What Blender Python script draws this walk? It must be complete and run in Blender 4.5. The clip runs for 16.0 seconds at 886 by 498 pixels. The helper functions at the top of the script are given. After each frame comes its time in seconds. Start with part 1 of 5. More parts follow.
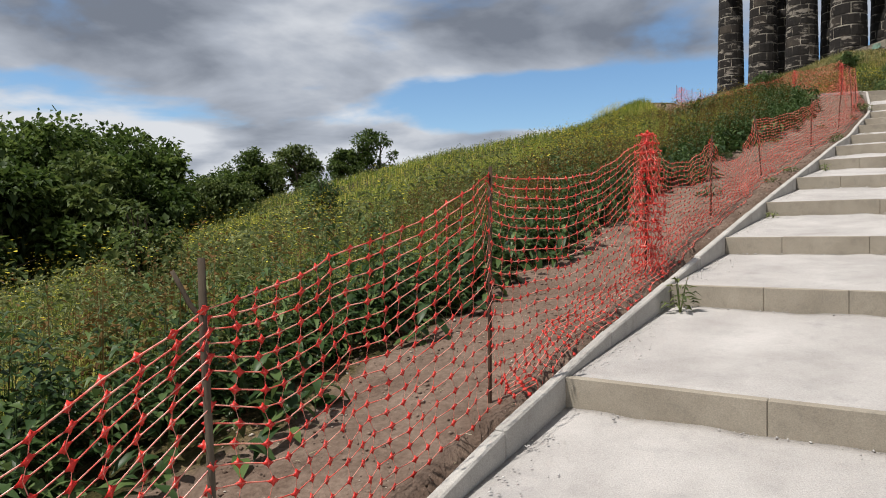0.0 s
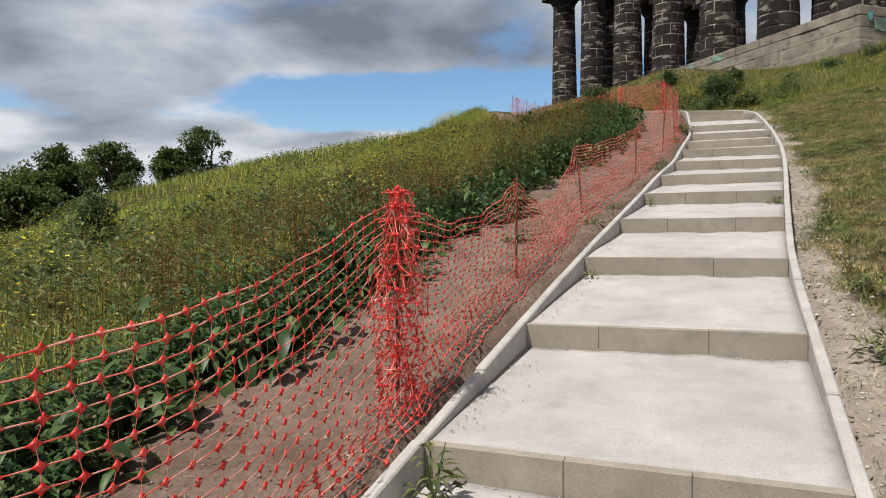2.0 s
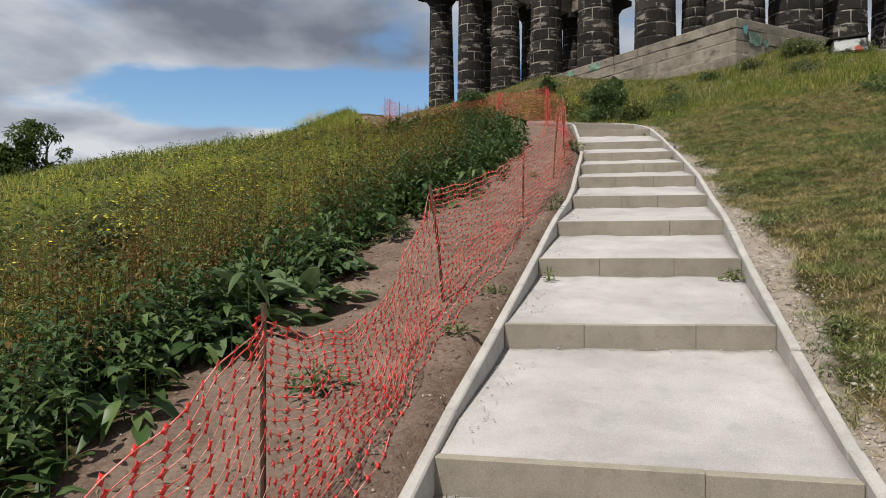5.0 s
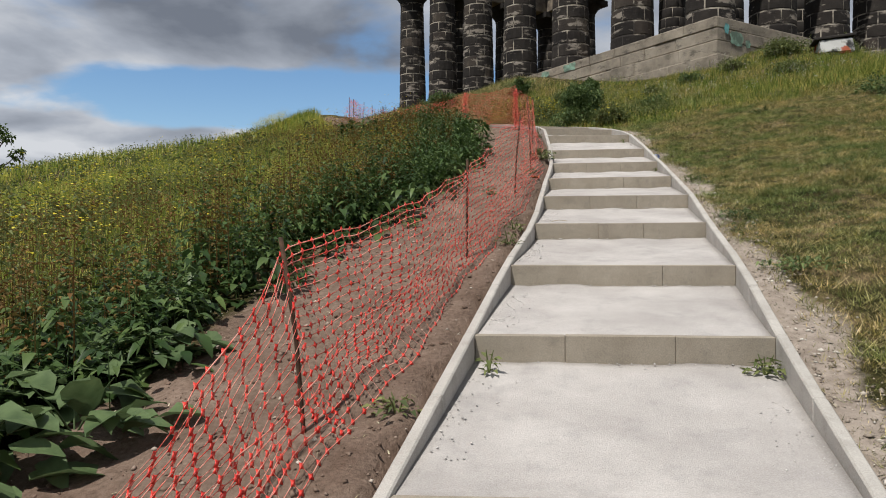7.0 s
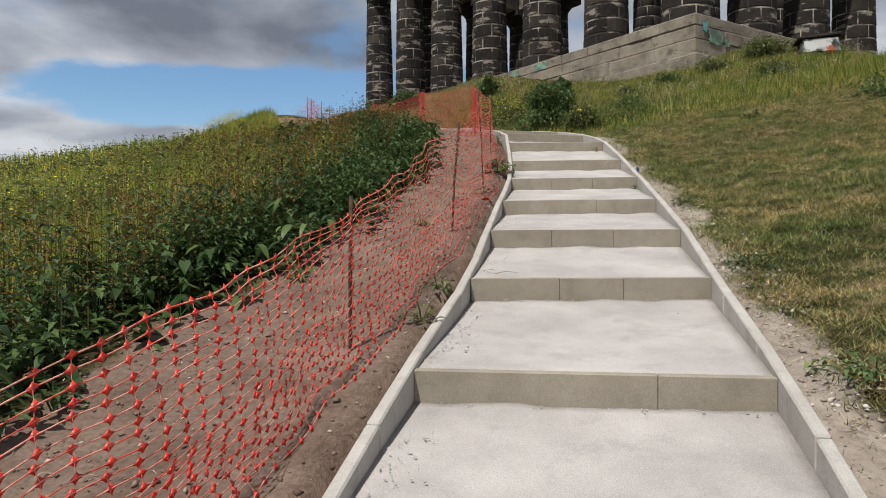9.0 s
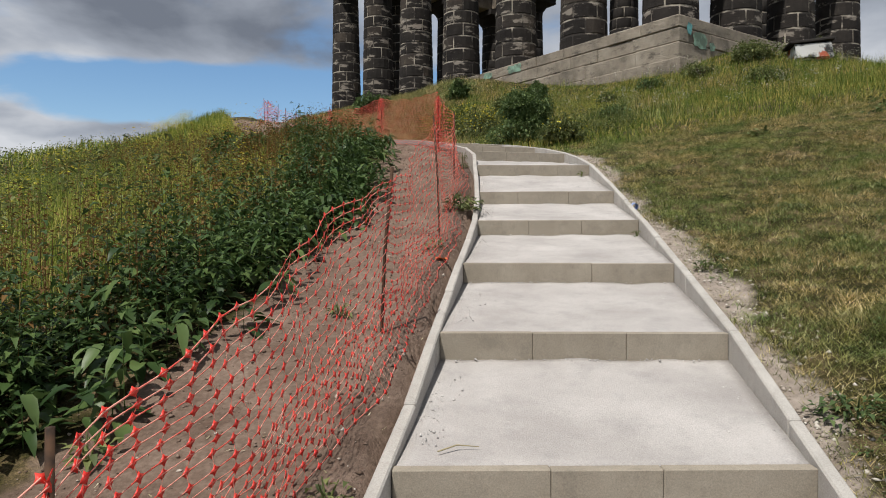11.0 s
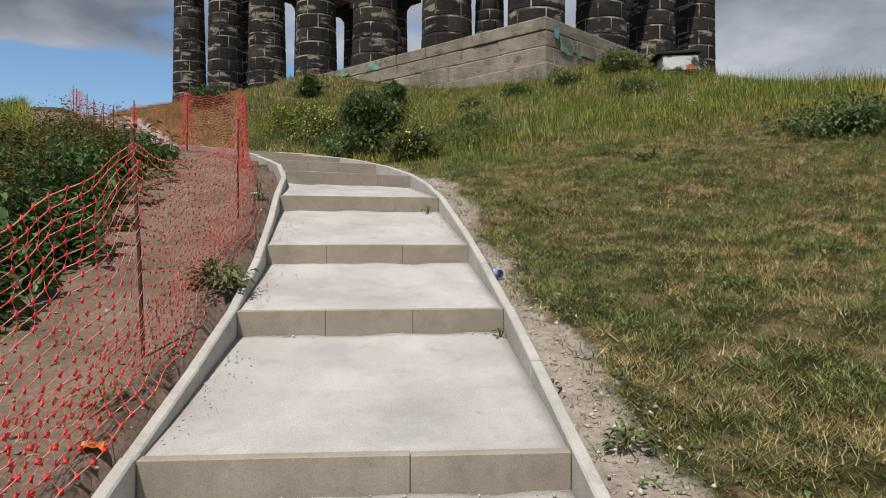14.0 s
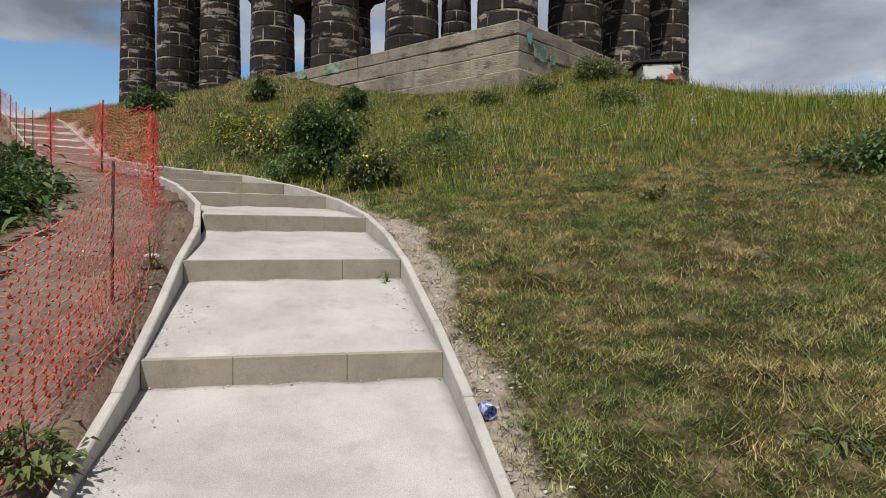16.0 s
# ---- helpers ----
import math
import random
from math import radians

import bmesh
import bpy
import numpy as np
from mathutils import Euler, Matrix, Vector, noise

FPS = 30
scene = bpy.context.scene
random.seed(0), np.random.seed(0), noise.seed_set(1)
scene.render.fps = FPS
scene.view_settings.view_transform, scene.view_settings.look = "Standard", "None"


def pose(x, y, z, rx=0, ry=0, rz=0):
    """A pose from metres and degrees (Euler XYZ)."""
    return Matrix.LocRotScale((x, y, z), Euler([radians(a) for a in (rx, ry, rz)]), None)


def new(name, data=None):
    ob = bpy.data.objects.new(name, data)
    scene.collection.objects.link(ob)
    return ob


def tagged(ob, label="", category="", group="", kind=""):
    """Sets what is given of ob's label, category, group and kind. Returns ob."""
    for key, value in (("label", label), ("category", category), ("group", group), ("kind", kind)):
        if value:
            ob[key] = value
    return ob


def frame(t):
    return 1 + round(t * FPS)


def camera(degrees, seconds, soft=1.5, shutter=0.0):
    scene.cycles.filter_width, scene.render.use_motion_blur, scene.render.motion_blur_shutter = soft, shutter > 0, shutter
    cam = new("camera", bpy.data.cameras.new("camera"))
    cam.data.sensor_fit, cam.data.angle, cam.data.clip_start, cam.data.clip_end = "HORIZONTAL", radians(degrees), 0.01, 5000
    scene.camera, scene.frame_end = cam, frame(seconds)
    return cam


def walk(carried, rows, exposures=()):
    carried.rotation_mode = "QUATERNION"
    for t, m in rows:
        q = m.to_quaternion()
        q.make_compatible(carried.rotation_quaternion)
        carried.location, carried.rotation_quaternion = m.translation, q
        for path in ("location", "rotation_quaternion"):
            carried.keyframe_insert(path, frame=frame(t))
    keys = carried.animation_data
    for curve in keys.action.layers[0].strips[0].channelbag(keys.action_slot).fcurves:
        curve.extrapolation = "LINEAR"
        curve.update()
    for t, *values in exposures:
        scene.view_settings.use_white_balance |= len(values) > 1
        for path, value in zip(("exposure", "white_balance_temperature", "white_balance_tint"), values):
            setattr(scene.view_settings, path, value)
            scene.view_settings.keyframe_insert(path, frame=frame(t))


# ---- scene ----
cam = camera(65.6, 16.0, soft=1.0)
METRES, EYE, TILT, LEAN, TURN = 15.5, 1.6, -5.1, 2.06, 27.0
ROWS = [
    (0.0, 0.0, 0.0, 0.0, -0.1, 3.78, -1.44),
    (0.5, 0.007, 0.0325, 0.0154, -0.67, 3.79, -1.41),
    (1.0, 0.0248, 0.0614, 0.0228, -3.21, 3.91, -1.05),
    (1.5, 0.0435, 0.0847, 0.0244, -7.88, 4.07, -0.68),
    (2.0, 0.0606, 0.1107, 0.0434, -12.46, 4.03, -0.31),
    (2.5, 0.0767, 0.1433, 0.0514, -14.32, 4.05, -0.22),
    (3.0, 0.0879, 0.176, 0.0618, -14.75, 4.02, -0.22),
    (3.5, 0.0989, 0.2031, 0.0797, -15.39, 4.06, -0.2),
    (4.0, 0.1156, 0.2306, 0.0861, -18.59, 4.11, 0.13),
    (6.5, 0.192, 0.3523, 0.1304, -23.65, 4.08, 0.59),
    (7.0, 0.2141, 0.3727, 0.1338, -24.19, 4.16, 0.66),
    (7.5, 0.2343, 0.3971, 0.143, -24.53, 4.07, 0.7),
    (8.0, 0.2534, 0.4256, 0.158, -24.58, 4.02, 0.64),
    (8.5, 0.2726, 0.4444, 0.1628, -25.38, 4.13, 0.73),
    (11.0, 0.3581, 0.5633, 0.2141, -28.46, 4.02, 0.86),
    (11.5, 0.3778, 0.5829, 0.2272, -29.4, 4.0, 0.91),
    (12.0, 0.3995, 0.6009, 0.2408, -30.9, 3.96, 1.07),
    (12.5, 0.4157, 0.6221, 0.2519, -33.64, 3.93, 1.13),
    (13.0, 0.4314, 0.6392, 0.2587, -36.78, 3.86, 1.32),
    (13.5, 0.4557, 0.6587, 0.2621, -38.65, 3.74, 1.49),
    (14.0, 0.4749, 0.6806, 0.2637, -39.3, 3.75, 1.47),
    (14.5, 0.4928, 0.7002, 0.2785, -39.83, 3.7, 1.42),
    (15.0, 0.5129, 0.7183, 0.2882, -41.23, 3.69, 1.56),
    (15.5, 0.5257, 0.7384, 0.2925, -41.94, 3.71, 1.52),
    (16.0, 0.5388, 0.7567, 0.3065, -42.3, 3.69, 1.46),
]
walk(cam, [(t, pose(0, 0, EYE, TILT, LEAN, TURN) @ pose(METRES * x, METRES * y, METRES * z, 90 + pitch, roll, yaw)) for t, x, y, z, yaw, pitch, roll in ROWS],
     ((0.0, 0.13), (0.5, 0.17), (2.0, 0.15), (3.0, 0.11), (4.2, 0.08), (6.3, 0.0), (16.0, 0.0)))
scene.view_settings.exposure = 0.0

# ---- world, sun ----
SUN_DIR = Vector((-0.28, -0.36, 0.88)).normalized()
world = bpy.data.worlds.new("sky")
scene.world = world
world.use_nodes = True
wn = world.node_tree
wn.nodes.clear()


def wnode(kind, **kw):
    n = wn.nodes.new(kind)
    for k, v in kw.items():
        n.inputs[k].default_value = v
    return n


def wmath(op, a, b=None):
    n = wn.nodes.new("ShaderNodeMath")
    n.operation = op
    for i, v in enumerate((a, b)):
        if v is None:
            continue
        if isinstance(v, (int, float)):
            n.inputs[i].default_value = v
        else:
            wn.links.new(v, n.inputs[i])
    return n.outputs[0]


sky = wn.nodes.new("ShaderNodeTexSky")
sky.sky_type = "NISHITA"
sky.sun_disc = False
sky.sun_elevation = math.asin(SUN_DIR.z)
sky.sun_rotation = math.atan2(SUN_DIR.x, SUN_DIR.y)
sky.air_density, sky.dust_density, sky.ozone_density = 1.0, 0.15, 2.2
coord = wn.nodes.new("ShaderNodeTexCoord")
sep = wn.nodes.new("ShaderNodeSeparateXYZ")
wn.links.new(coord.outputs["Generated"], sep.inputs[0])
lift = wmath("ADD", wmath("MAXIMUM", sep.outputs["Z"], 0.0), 0.17)
comb = wn.nodes.new("ShaderNodeCombineXYZ")
wn.links.new(wmath("DIVIDE", sep.outputs["X"], lift), comb.inputs[0])
wn.links.new(wmath("DIVIDE", sep.outputs["Y"], lift), comb.inputs[1])
comb.inputs[2].default_value = 7.7
big = wnode("ShaderNodeTexNoise", Scale=1.0, Detail=9.0, Roughness=0.5, Distortion=0.2)
wn.links.new(comb.outputs[0], big.inputs["Vector"])


def wband(v, *stops):
    """A smooth curve through (position, value) stops."""
    r = wn.nodes.new("ShaderNodeValToRGB")
    r.color_ramp.interpolation = "EASE"
    e = r.color_ramp.elements
    while len(e) < len(stops):
        e.new(0.5)
    for k, (p, c) in zip(e, stops):
        k.position, k.color = p, (c, c, c, 1)
    wn.links.new(v, r.inputs[0])
    return r.outputs[0]


# a grey deck overhead, a strip of blue under its edge, and white heaps along the horizon
clear = wband(sep.outputs["Z"], (0.128, 0.0), (0.165, 0.85), (0.19, 1.0), (0.24, 0.0))
clear = wmath("MULTIPLY", clear, wband(wmath("ADD", sep.outputs["X"], 0.5), (0.55, 1.0), (0.85, 0.0)))
heaps = wmath("MULTIPLY", wband(sep.outputs["Z"], (0.11, 1.0), (0.16, 0.0)), 0.10)
density = wmath("SUBTRACT", wmath("ADD", big.outputs["Fac"], wmath("ADD", heaps, 0.10)), wmath("MULTIPLY", clear, 0.215))
cover = wband(density, (0.395, 0.0), (0.50, 1.0))
small = wnode("ShaderNodeTexNoise", Scale=1.3, Detail=8.0, Roughness=0.5, Distortion=0.2)
wn.links.new(comb.outputs[0], small.inputs["Vector"])
shade = wmath("SUBTRACT", small.outputs["Fac"], wmath("MULTIPLY", wband(sep.outputs["Z"], (0.14, 0.0), (0.32, 1.0)), 0.10))
tone = wn.nodes.new("ShaderNodeValToRGB")
tone.color_ramp.elements.new(0.5)
for k, (p, c) in zip(tone.color_ramp.elements, ((0.27, (1.5, 1.7, 2.1, 1)), (0.43, (3.35, 3.65, 4.2, 1)), (0.57, (5.7, 5.9, 6.25, 1)))):
    k.position, k.color = p, c
wn.links.new(shade, tone.inputs[0])
clouds = wn.nodes.new("ShaderNodeMixRGB")
wn.links.new(cover, clouds.inputs[0])
deep = wnode("ShaderNodeHueSaturation", Saturation=1.15, Value=1.05)
wn.links.new(sky.outputs[0], deep.inputs["Color"])
wn.links.new(deep.outputs[0], clouds.inputs[1])
wn.links.new(tone.outputs[0], clouds.inputs[2])
back = wnode("ShaderNodeBackground", Strength=0.115)
wn.links.new(clouds.outputs[0], back.inputs[0])
wout = wn.nodes.new("ShaderNodeOutputWorld")
wn.links.new(back.outputs[0], wout.inputs[0])

sun_data = bpy.data.lights.new("sun", "SUN")
sun_data.energy, sun_data.angle, sun_data.color = 4.7, radians(0.6), (1.0, 0.96, 0.9)
sun = new("sun", sun_data)
sun.rotation_euler = SUN_DIR.to_track_quat("Z", "Y").to_euler()


# ---- materials ----
class Mat:
    def __init__(self, name, rough=0.9, metal=0.0, spec=0.3):
        self.m = bpy.data.materials.new(name)
        self.m.use_nodes = True
        self.t = self.m.node_tree
        self.t.nodes.clear()
        self.out = self.t.nodes.new("ShaderNodeOutputMaterial")
        self.b = self.t.nodes.new("ShaderNodeBsdfPrincipled")
        self.b.inputs["Roughness"].default_value = rough
        self.b.inputs["Metallic"].default_value = metal
        self.b.inputs["Specular IOR Level"].default_value = spec
        self.t.links.new(self.b.outputs[0], self.out.inputs[0])
        self.pos = None

    def place(self):
        if self.pos is None:
            g = self.t.nodes.new("ShaderNodeNewGeometry")
            self.pos = g.outputs["Position"]
        return self.pos

    def noise(self, scale, detail=4.0, rough=0.55, stretch=None):
        n = self.t.nodes.new("ShaderNodeTexNoise")
        n.inputs["Scale"].default_value, n.inputs["Detail"].default_value, n.inputs["Roughness"].default_value = scale, detail, rough
        v = self.place()
        if stretch:
            mp = self.t.nodes.new("ShaderNodeMapping")
            mp.inputs["Scale"].default_value = stretch
            self.t.links.new(v, mp.inputs[0])
            v = mp.outputs[0]
        self.t.links.new(v, n.inputs["Vector"])
        return n.outputs["Fac"]

    def ramp(self, fac, *stops):
        r = self.t.nodes.new("ShaderNodeValToRGB")
        e = r.color_ramp.elements
        while len(e) < len(stops):
            e.new(0.5)
        for k, (p, c) in zip(e, stops):
            k.position = p
            k.color = (*c, 1) if len(c) == 3 else c
        self.t.links.new(fac, r.inputs[0])
        return r.outputs[0]

    def mix(self, fac, a, b, mode="MIX"):
        m = self.t.nodes.new("ShaderNodeMixRGB")
        m.blend_type = mode
        for i, v in enumerate((fac, a, b)):
            if isinstance(v, (int, float)):
                m.inputs[i].default_value = v
            elif isinstance(v, tuple):
                m.inputs[i].default_value = (*v, 1)
            else:
                self.t.links.new(v, m.inputs[i])
        return m.outputs[0]

    def island(self):
        g = self.t.nodes.new("ShaderNodeNewGeometry")
        return g.outputs["Random Per Island"]

    def random(self):
        g = self.t.nodes.new("ShaderNodeObjectInfo")
        return g.outputs["Random"]

    def attr(self, name):
        a = self.t.nodes.new("ShaderNodeAttribute")
        a.attribute_name = name
        return a.outputs["Fac"]

    def color(self, c):
        if isinstance(c, tuple):
            self.b.inputs["Base Color"].default_value = (*c, 1)
        else:
            self.t.links.new(c, self.b.inputs["Base Color"])
        return self

    def bump(self, fac, strength, dist=0.01):
        n = self.t.nodes.new("ShaderNodeBump")
        n.inputs["Strength"].default_value, n.inputs["Distance"].default_value = strength, dist
        self.t.links.new(fac, n.inputs["Height"])
        self.t.links.new(n.outputs[0], self.b.inputs["Normal"])
        return self

    def thin(self, c, amount):
        """Light that shines through a thin leaf or plastic."""
        tr = self.t.nodes.new("ShaderNodeBsdfTranslucent")
        if isinstance(c, tuple):
            tr.inputs[0].default_value = (*c, 1)
        else:
            self.t.links.new(c, tr.inputs[0])
        mx = self.t.nodes.new("ShaderNodeMixShader")
        mx.inputs[0].default_value = amount
        self.t.links.new(self.b.outputs[0], mx.inputs[1])
        self.t.links.new(tr.outputs[0], mx.inputs[2])
        self.t.links.new(mx.outputs[0], self.out.inputs[0])
        return self


def leafy(name, dark, mid, light, rough=0.6, through_light=0.25, patch=0.6, lush=(0.62, 0.66, 0.6), parched=(1.2, 1.15, 1.1)):
    a = Mat(name, rough, spec=0.25)
    c = a.ramp(a.island(), (0.0, dark), (0.55, mid), (1.0, light))
    v = a.ramp(a.noise(patch, 5, 0.6), (0.34, lush), (0.64, parched))
    c = a.mix(1.0, c, v, "MULTIPLY")
    return a.color(c).thin(c, through_light).m


def concrete(name, lo, hi, stain, scale=1.0, grain=0.5):
    a = Mat(name, 0.93, spec=0.2)
    c = a.ramp(a.noise(1.7 * scale, 6, 0.6), (0.3, lo), (0.7, hi))
    c = a.mix(a.ramp(a.noise(5.5 * scale, 5, 0.65), (0.52, (0, 0, 0)), (0.75, (0.55, 0.55, 0.55))), c, stain)
    g = a.noise(170, 3, 0.7)
    c = a.mix(1.0, c, a.ramp(g, (0.3, (0.8, 0.8, 0.8)), (0.7, (1.14, 1.14, 1.14))), "MULTIPLY")
    return a.color(c).bump(g, grain, 0.004).m


M_TREAD = concrete("compacted stone dust", (0.345, 0.322, 0.305), (0.495, 0.468, 0.445), (0.275, 0.262, 0.255), 1.1, 0.9)
M_RISER = concrete("tan concrete edging", (0.255, 0.222, 0.175), (0.345, 0.305, 0.245), (0.195, 0.175, 0.145), 2.2, 0.35)
M_KERB = concrete("pale concrete kerb", (0.35, 0.33, 0.30), (0.47, 0.445, 0.41), (0.25, 0.235, 0.21), 1.8, 0.5)

a = Mat("hillside ground", 1.0, spec=0.1)
dirt_mask = a.attr("dirt")
fray = a.noise(7.0, 5, 0.6)
mask = a.ramp(a.mix(0.35, dirt_mask, fray), (0.40, (0, 0, 0)), (0.52, (1, 1, 1)))
soil = a.ramp(a.noise(2.2, 6, 0.65), (0.3, (0.125, 0.085, 0.064)), (0.7, (0.25, 0.185, 0.145)))
soil = a.mix(1.0, soil, a.ramp(a.noise(38, 5, 0.7), (0.3, (0.62, 0.6, 0.58)), (0.7, (1.25, 1.25, 1.25))), "MULTIPLY")
pale = a.attr("dusty")
soil = a.mix(pale, soil, a.ramp(a.noise(9, 5, 0.65), (0.3, (0.235, 0.193, 0.158)), (0.7, (0.41, 0.352, 0.30))))
turf = a.ramp(a.noise(3.2, 7, 0.72), (0.38, (0.022, 0.024, 0.008)), (0.5, (0.055, 0.048, 0.019)), (0.64, (0.20, 0.148, 0.088)))
turf = a.mix(1.0, turf, a.ramp(a.noise(70, 5, 0.8), (0.32, (0.3, 0.3, 0.3)), (0.5, (0.85, 0.85, 0.82)), (0.68, (1.7, 1.6, 1.45))), "MULTIPLY")
a.color(a.mix(mask, turf, soil)).bump(a.noise(45, 5, 0.7), 0.7, 0.03)
M_GROUND = a.m

a = Mat("short dry turf", 0.7, spec=0.25)
c = a.ramp(a.island(), (0.0, (0.038, 0.048, 0.014)), (0.3, (0.165, 0.162, 0.055)), (0.65, (0.32, 0.28, 0.13)), (1.0, (0.62, 0.55, 0.38)))
c = a.mix(1.0, c, a.ramp(a.noise(1.3, 4, 0.6), (0.40, (0.7, 0.92, 0.6)), (0.60, (1.3, 1.18, 1.05))), "MULTIPLY")
c = a.mix(1.0, c, a.ramp(a.noise(5.5, 5, 0.65), (0.40, (0.45, 0.58, 0.42)), (0.5, (1.0, 1.0, 1.0)), (0.62, (1.35, 1.28, 1.2))), "MULTIPLY")
M_SHORT = a.color(c).thin(c, 0.3).m
M_SLOPE = leafy("upper slope grass", (0.043, 0.075, 0.015), (0.167, 0.215, 0.043), (0.609, 0.494, 0.2), 0.7, 0.35, 1.3, (0.6, 0.88, 0.5), (1.3, 1.15, 0.95))
M_TALL = leafy("tall meadow grass", (0.12, 0.198, 0.034), (0.263, 0.314, 0.059), (0.63, 0.541, 0.186), 0.65, 0.45, 0.4, (0.6, 0.75, 0.6), (1.35, 1.25, 1.1))
M_NETTLE = leafy("dark broad leaves", (0.027, 0.057, 0.018), (0.058, 0.104, 0.032), (0.125, 0.183, 0.061), 0.42, 0.25, 1.4)
M_WEED = leafy("grey green weed", (0.075, 0.102, 0.04), (0.138, 0.168, 0.06), (0.25, 0.276, 0.114), 0.6, 0.3, 3.0)
M_BURDOCK = leafy("burdock leaves", (0.068, 0.112, 0.049), (0.105, 0.158, 0.07), (0.15, 0.21, 0.098), 0.55, 0.25, 9.0)
M_DOCK = leafy("rusty seed heads", (0.12, 0.065, 0.022), (0.18, 0.105, 0.036), (0.21, 0.16, 0.055), 0.85, 0.25, 0.8)
M_YELLOW = leafy("yellow petals", (0.55, 0.46, 0.03), (0.68, 0.58, 0.05), (0.75, 0.68, 0.12), 0.7, 0.25, 2.0)
M_WHITE = leafy("white petals", (0.6, 0.6, 0.52), (0.72, 0.72, 0.65), (0.8, 0.8, 0.74), 0.7, 0.2, 2.0)
M_TREELEAF = leafy("tree foliage", (0.04, 0.07, 0.016), (0.075, 0.12, 0.03), (0.15, 0.2, 0.052), 0.55, 0.4, 0.25)
M_TREEPALE = leafy("pale tree foliage", (0.05, 0.08, 0.022), (0.095, 0.135, 0.04), (0.18, 0.22, 0.07), 0.55, 0.35, 0.3)
M_BUSH = leafy("dark bush foliage", (0.051, 0.088, 0.032), (0.093, 0.144, 0.054), (0.17, 0.232, 0.088), 0.55, 0.3, 0.9)

a = Mat("bark", 0.95, spec=0.1)
M_BARK = a.color(a.ramp(a.noise(9, 5, 0.6, (1, 1, 0.25)), (0.3, (0.05, 0.038, 0.028)), (0.7, (0.15, 0.12, 0.09)))).bump(a.noise(20, 4, 0.6, (1, 1, 0.2)), 0.6, 0.02).m
a = Mat("rusted steel", 0.85, 0.3)
M_RUST = a.color(a.ramp(a.noise(30, 4), (0.3, (0.035, 0.024, 0.018)), (0.7, (0.11, 0.06, 0.035)))).m
a = Mat("orange barrier plastic", 0.42, spec=0.45)
c = a.ramp(a.noise(3.0, 3), (0.3, (0.80, 0.04, 0.035)), (0.7, (0.92, 0.085, 0.06)))
M_NET = a.color(c).thin((0.95, 0.12, 0.06), 0.25).m
# the ramp's pale pink puts the strands' shiny highlights into their colour
a = Mat("stretched orange plastic with coloured-in highlights", 0.35, spec=0.5)
M_STRAND = a.color(a.ramp(a.noise(14, 3), (0.38, (0.82, 0.10, 0.07)), (0.58, (0.93, 0.46, 0.36)))).thin((0.95, 0.2, 0.12), 0.2).m
a = Mat("loose stone", 0.95)
M_STONE = a.color(a.ramp(a.island(), (0.0, (0.20, 0.16, 0.125)), (0.6, (0.36, 0.31, 0.26)), (1.0, (0.6, 0.56, 0.5)))).m

a = Mat("sooty sandstone block", 0.95, spec=0.15)
c = a.ramp(a.noise(0.9, 6, 0.65), (0.3, (0.018, 0.016, 0.016)), (0.62, (0.038, 0.034, 0.031)), (0.8, (0.085, 0.074, 0.065)))
c = a.mix(1.0, c, a.ramp(a.random(), (0.0, (0.75, 0.75, 0.75)), (0.8, (1.15, 1.12, 1.08)), (1.0, (2.0, 1.85, 1.65))), "MULTIPLY")
lime = a.ramp(a.noise(1.0, 6, 0.62, (1, 1, 2.6)), (0.565, (0, 0, 0)), (0.62, (0.8, 0.8, 0.8)))
c = a.mix(lime, c, (0.30, 0.265, 0.225))
M_BLOCK = a.color(c).bump(a.noise(14, 5, 0.65), 0.7, 0.05).m
a = Mat("sooty sandstone", 0.95, spec=0.15)
c = a.ramp(a.noise(0.9, 6, 0.65), (0.3, (0.02, 0.018, 0.017)), (0.62, (0.04, 0.036, 0.033)), (0.8, (0.085, 0.072, 0.062)))
M_SOOT = a.color(c).bump(a.noise(14, 5, 0.65), 0.7, 0.05).m
a = Mat("pale lime mortar", 0.95, spec=0.1)
c = a.ramp(a.noise(1.3, 5, 0.6), (0.44, (0.05, 0.045, 0.041)), (0.58, (0.40, 0.36, 0.30)))
M_MORTAR = a.color(c).m
a = Mat("weathered plinth stone", 0.95, spec=0.15)
c = a.ramp(a.noise(0.8, 6, 0.65), (0.3, (0.10, 0.088, 0.075)), (0.5, (0.26, 0.225, 0.18)), (0.75, (0.41, 0.36, 0.29)))
c = a.mix(a.ramp(a.noise(1.5, 6, 0.7, (1, 1, 2.5)), (0.55, (0, 0, 0)), (0.7, (0.8, 0.8, 0.8))), c, (0.055, 0.05, 0.046))
M_PLINTH = a.color(c).bump(a.noise(9, 5, 0.6, (1, 1, 4)), 0.8, 0.05).m
a = Mat("sandstone beam", 0.95, spec=0.15)
M_BEAM = a.color(a.ramp(a.noise(0.9, 5, 0.6), (0.35, (0.10, 0.085, 0.07)), (0.65, (0.36, 0.30, 0.23)))).bump(a.noise(9, 5), 0.6, 0.05).m


# ---- building helpers ----
rng = np.random.default_rng(7)


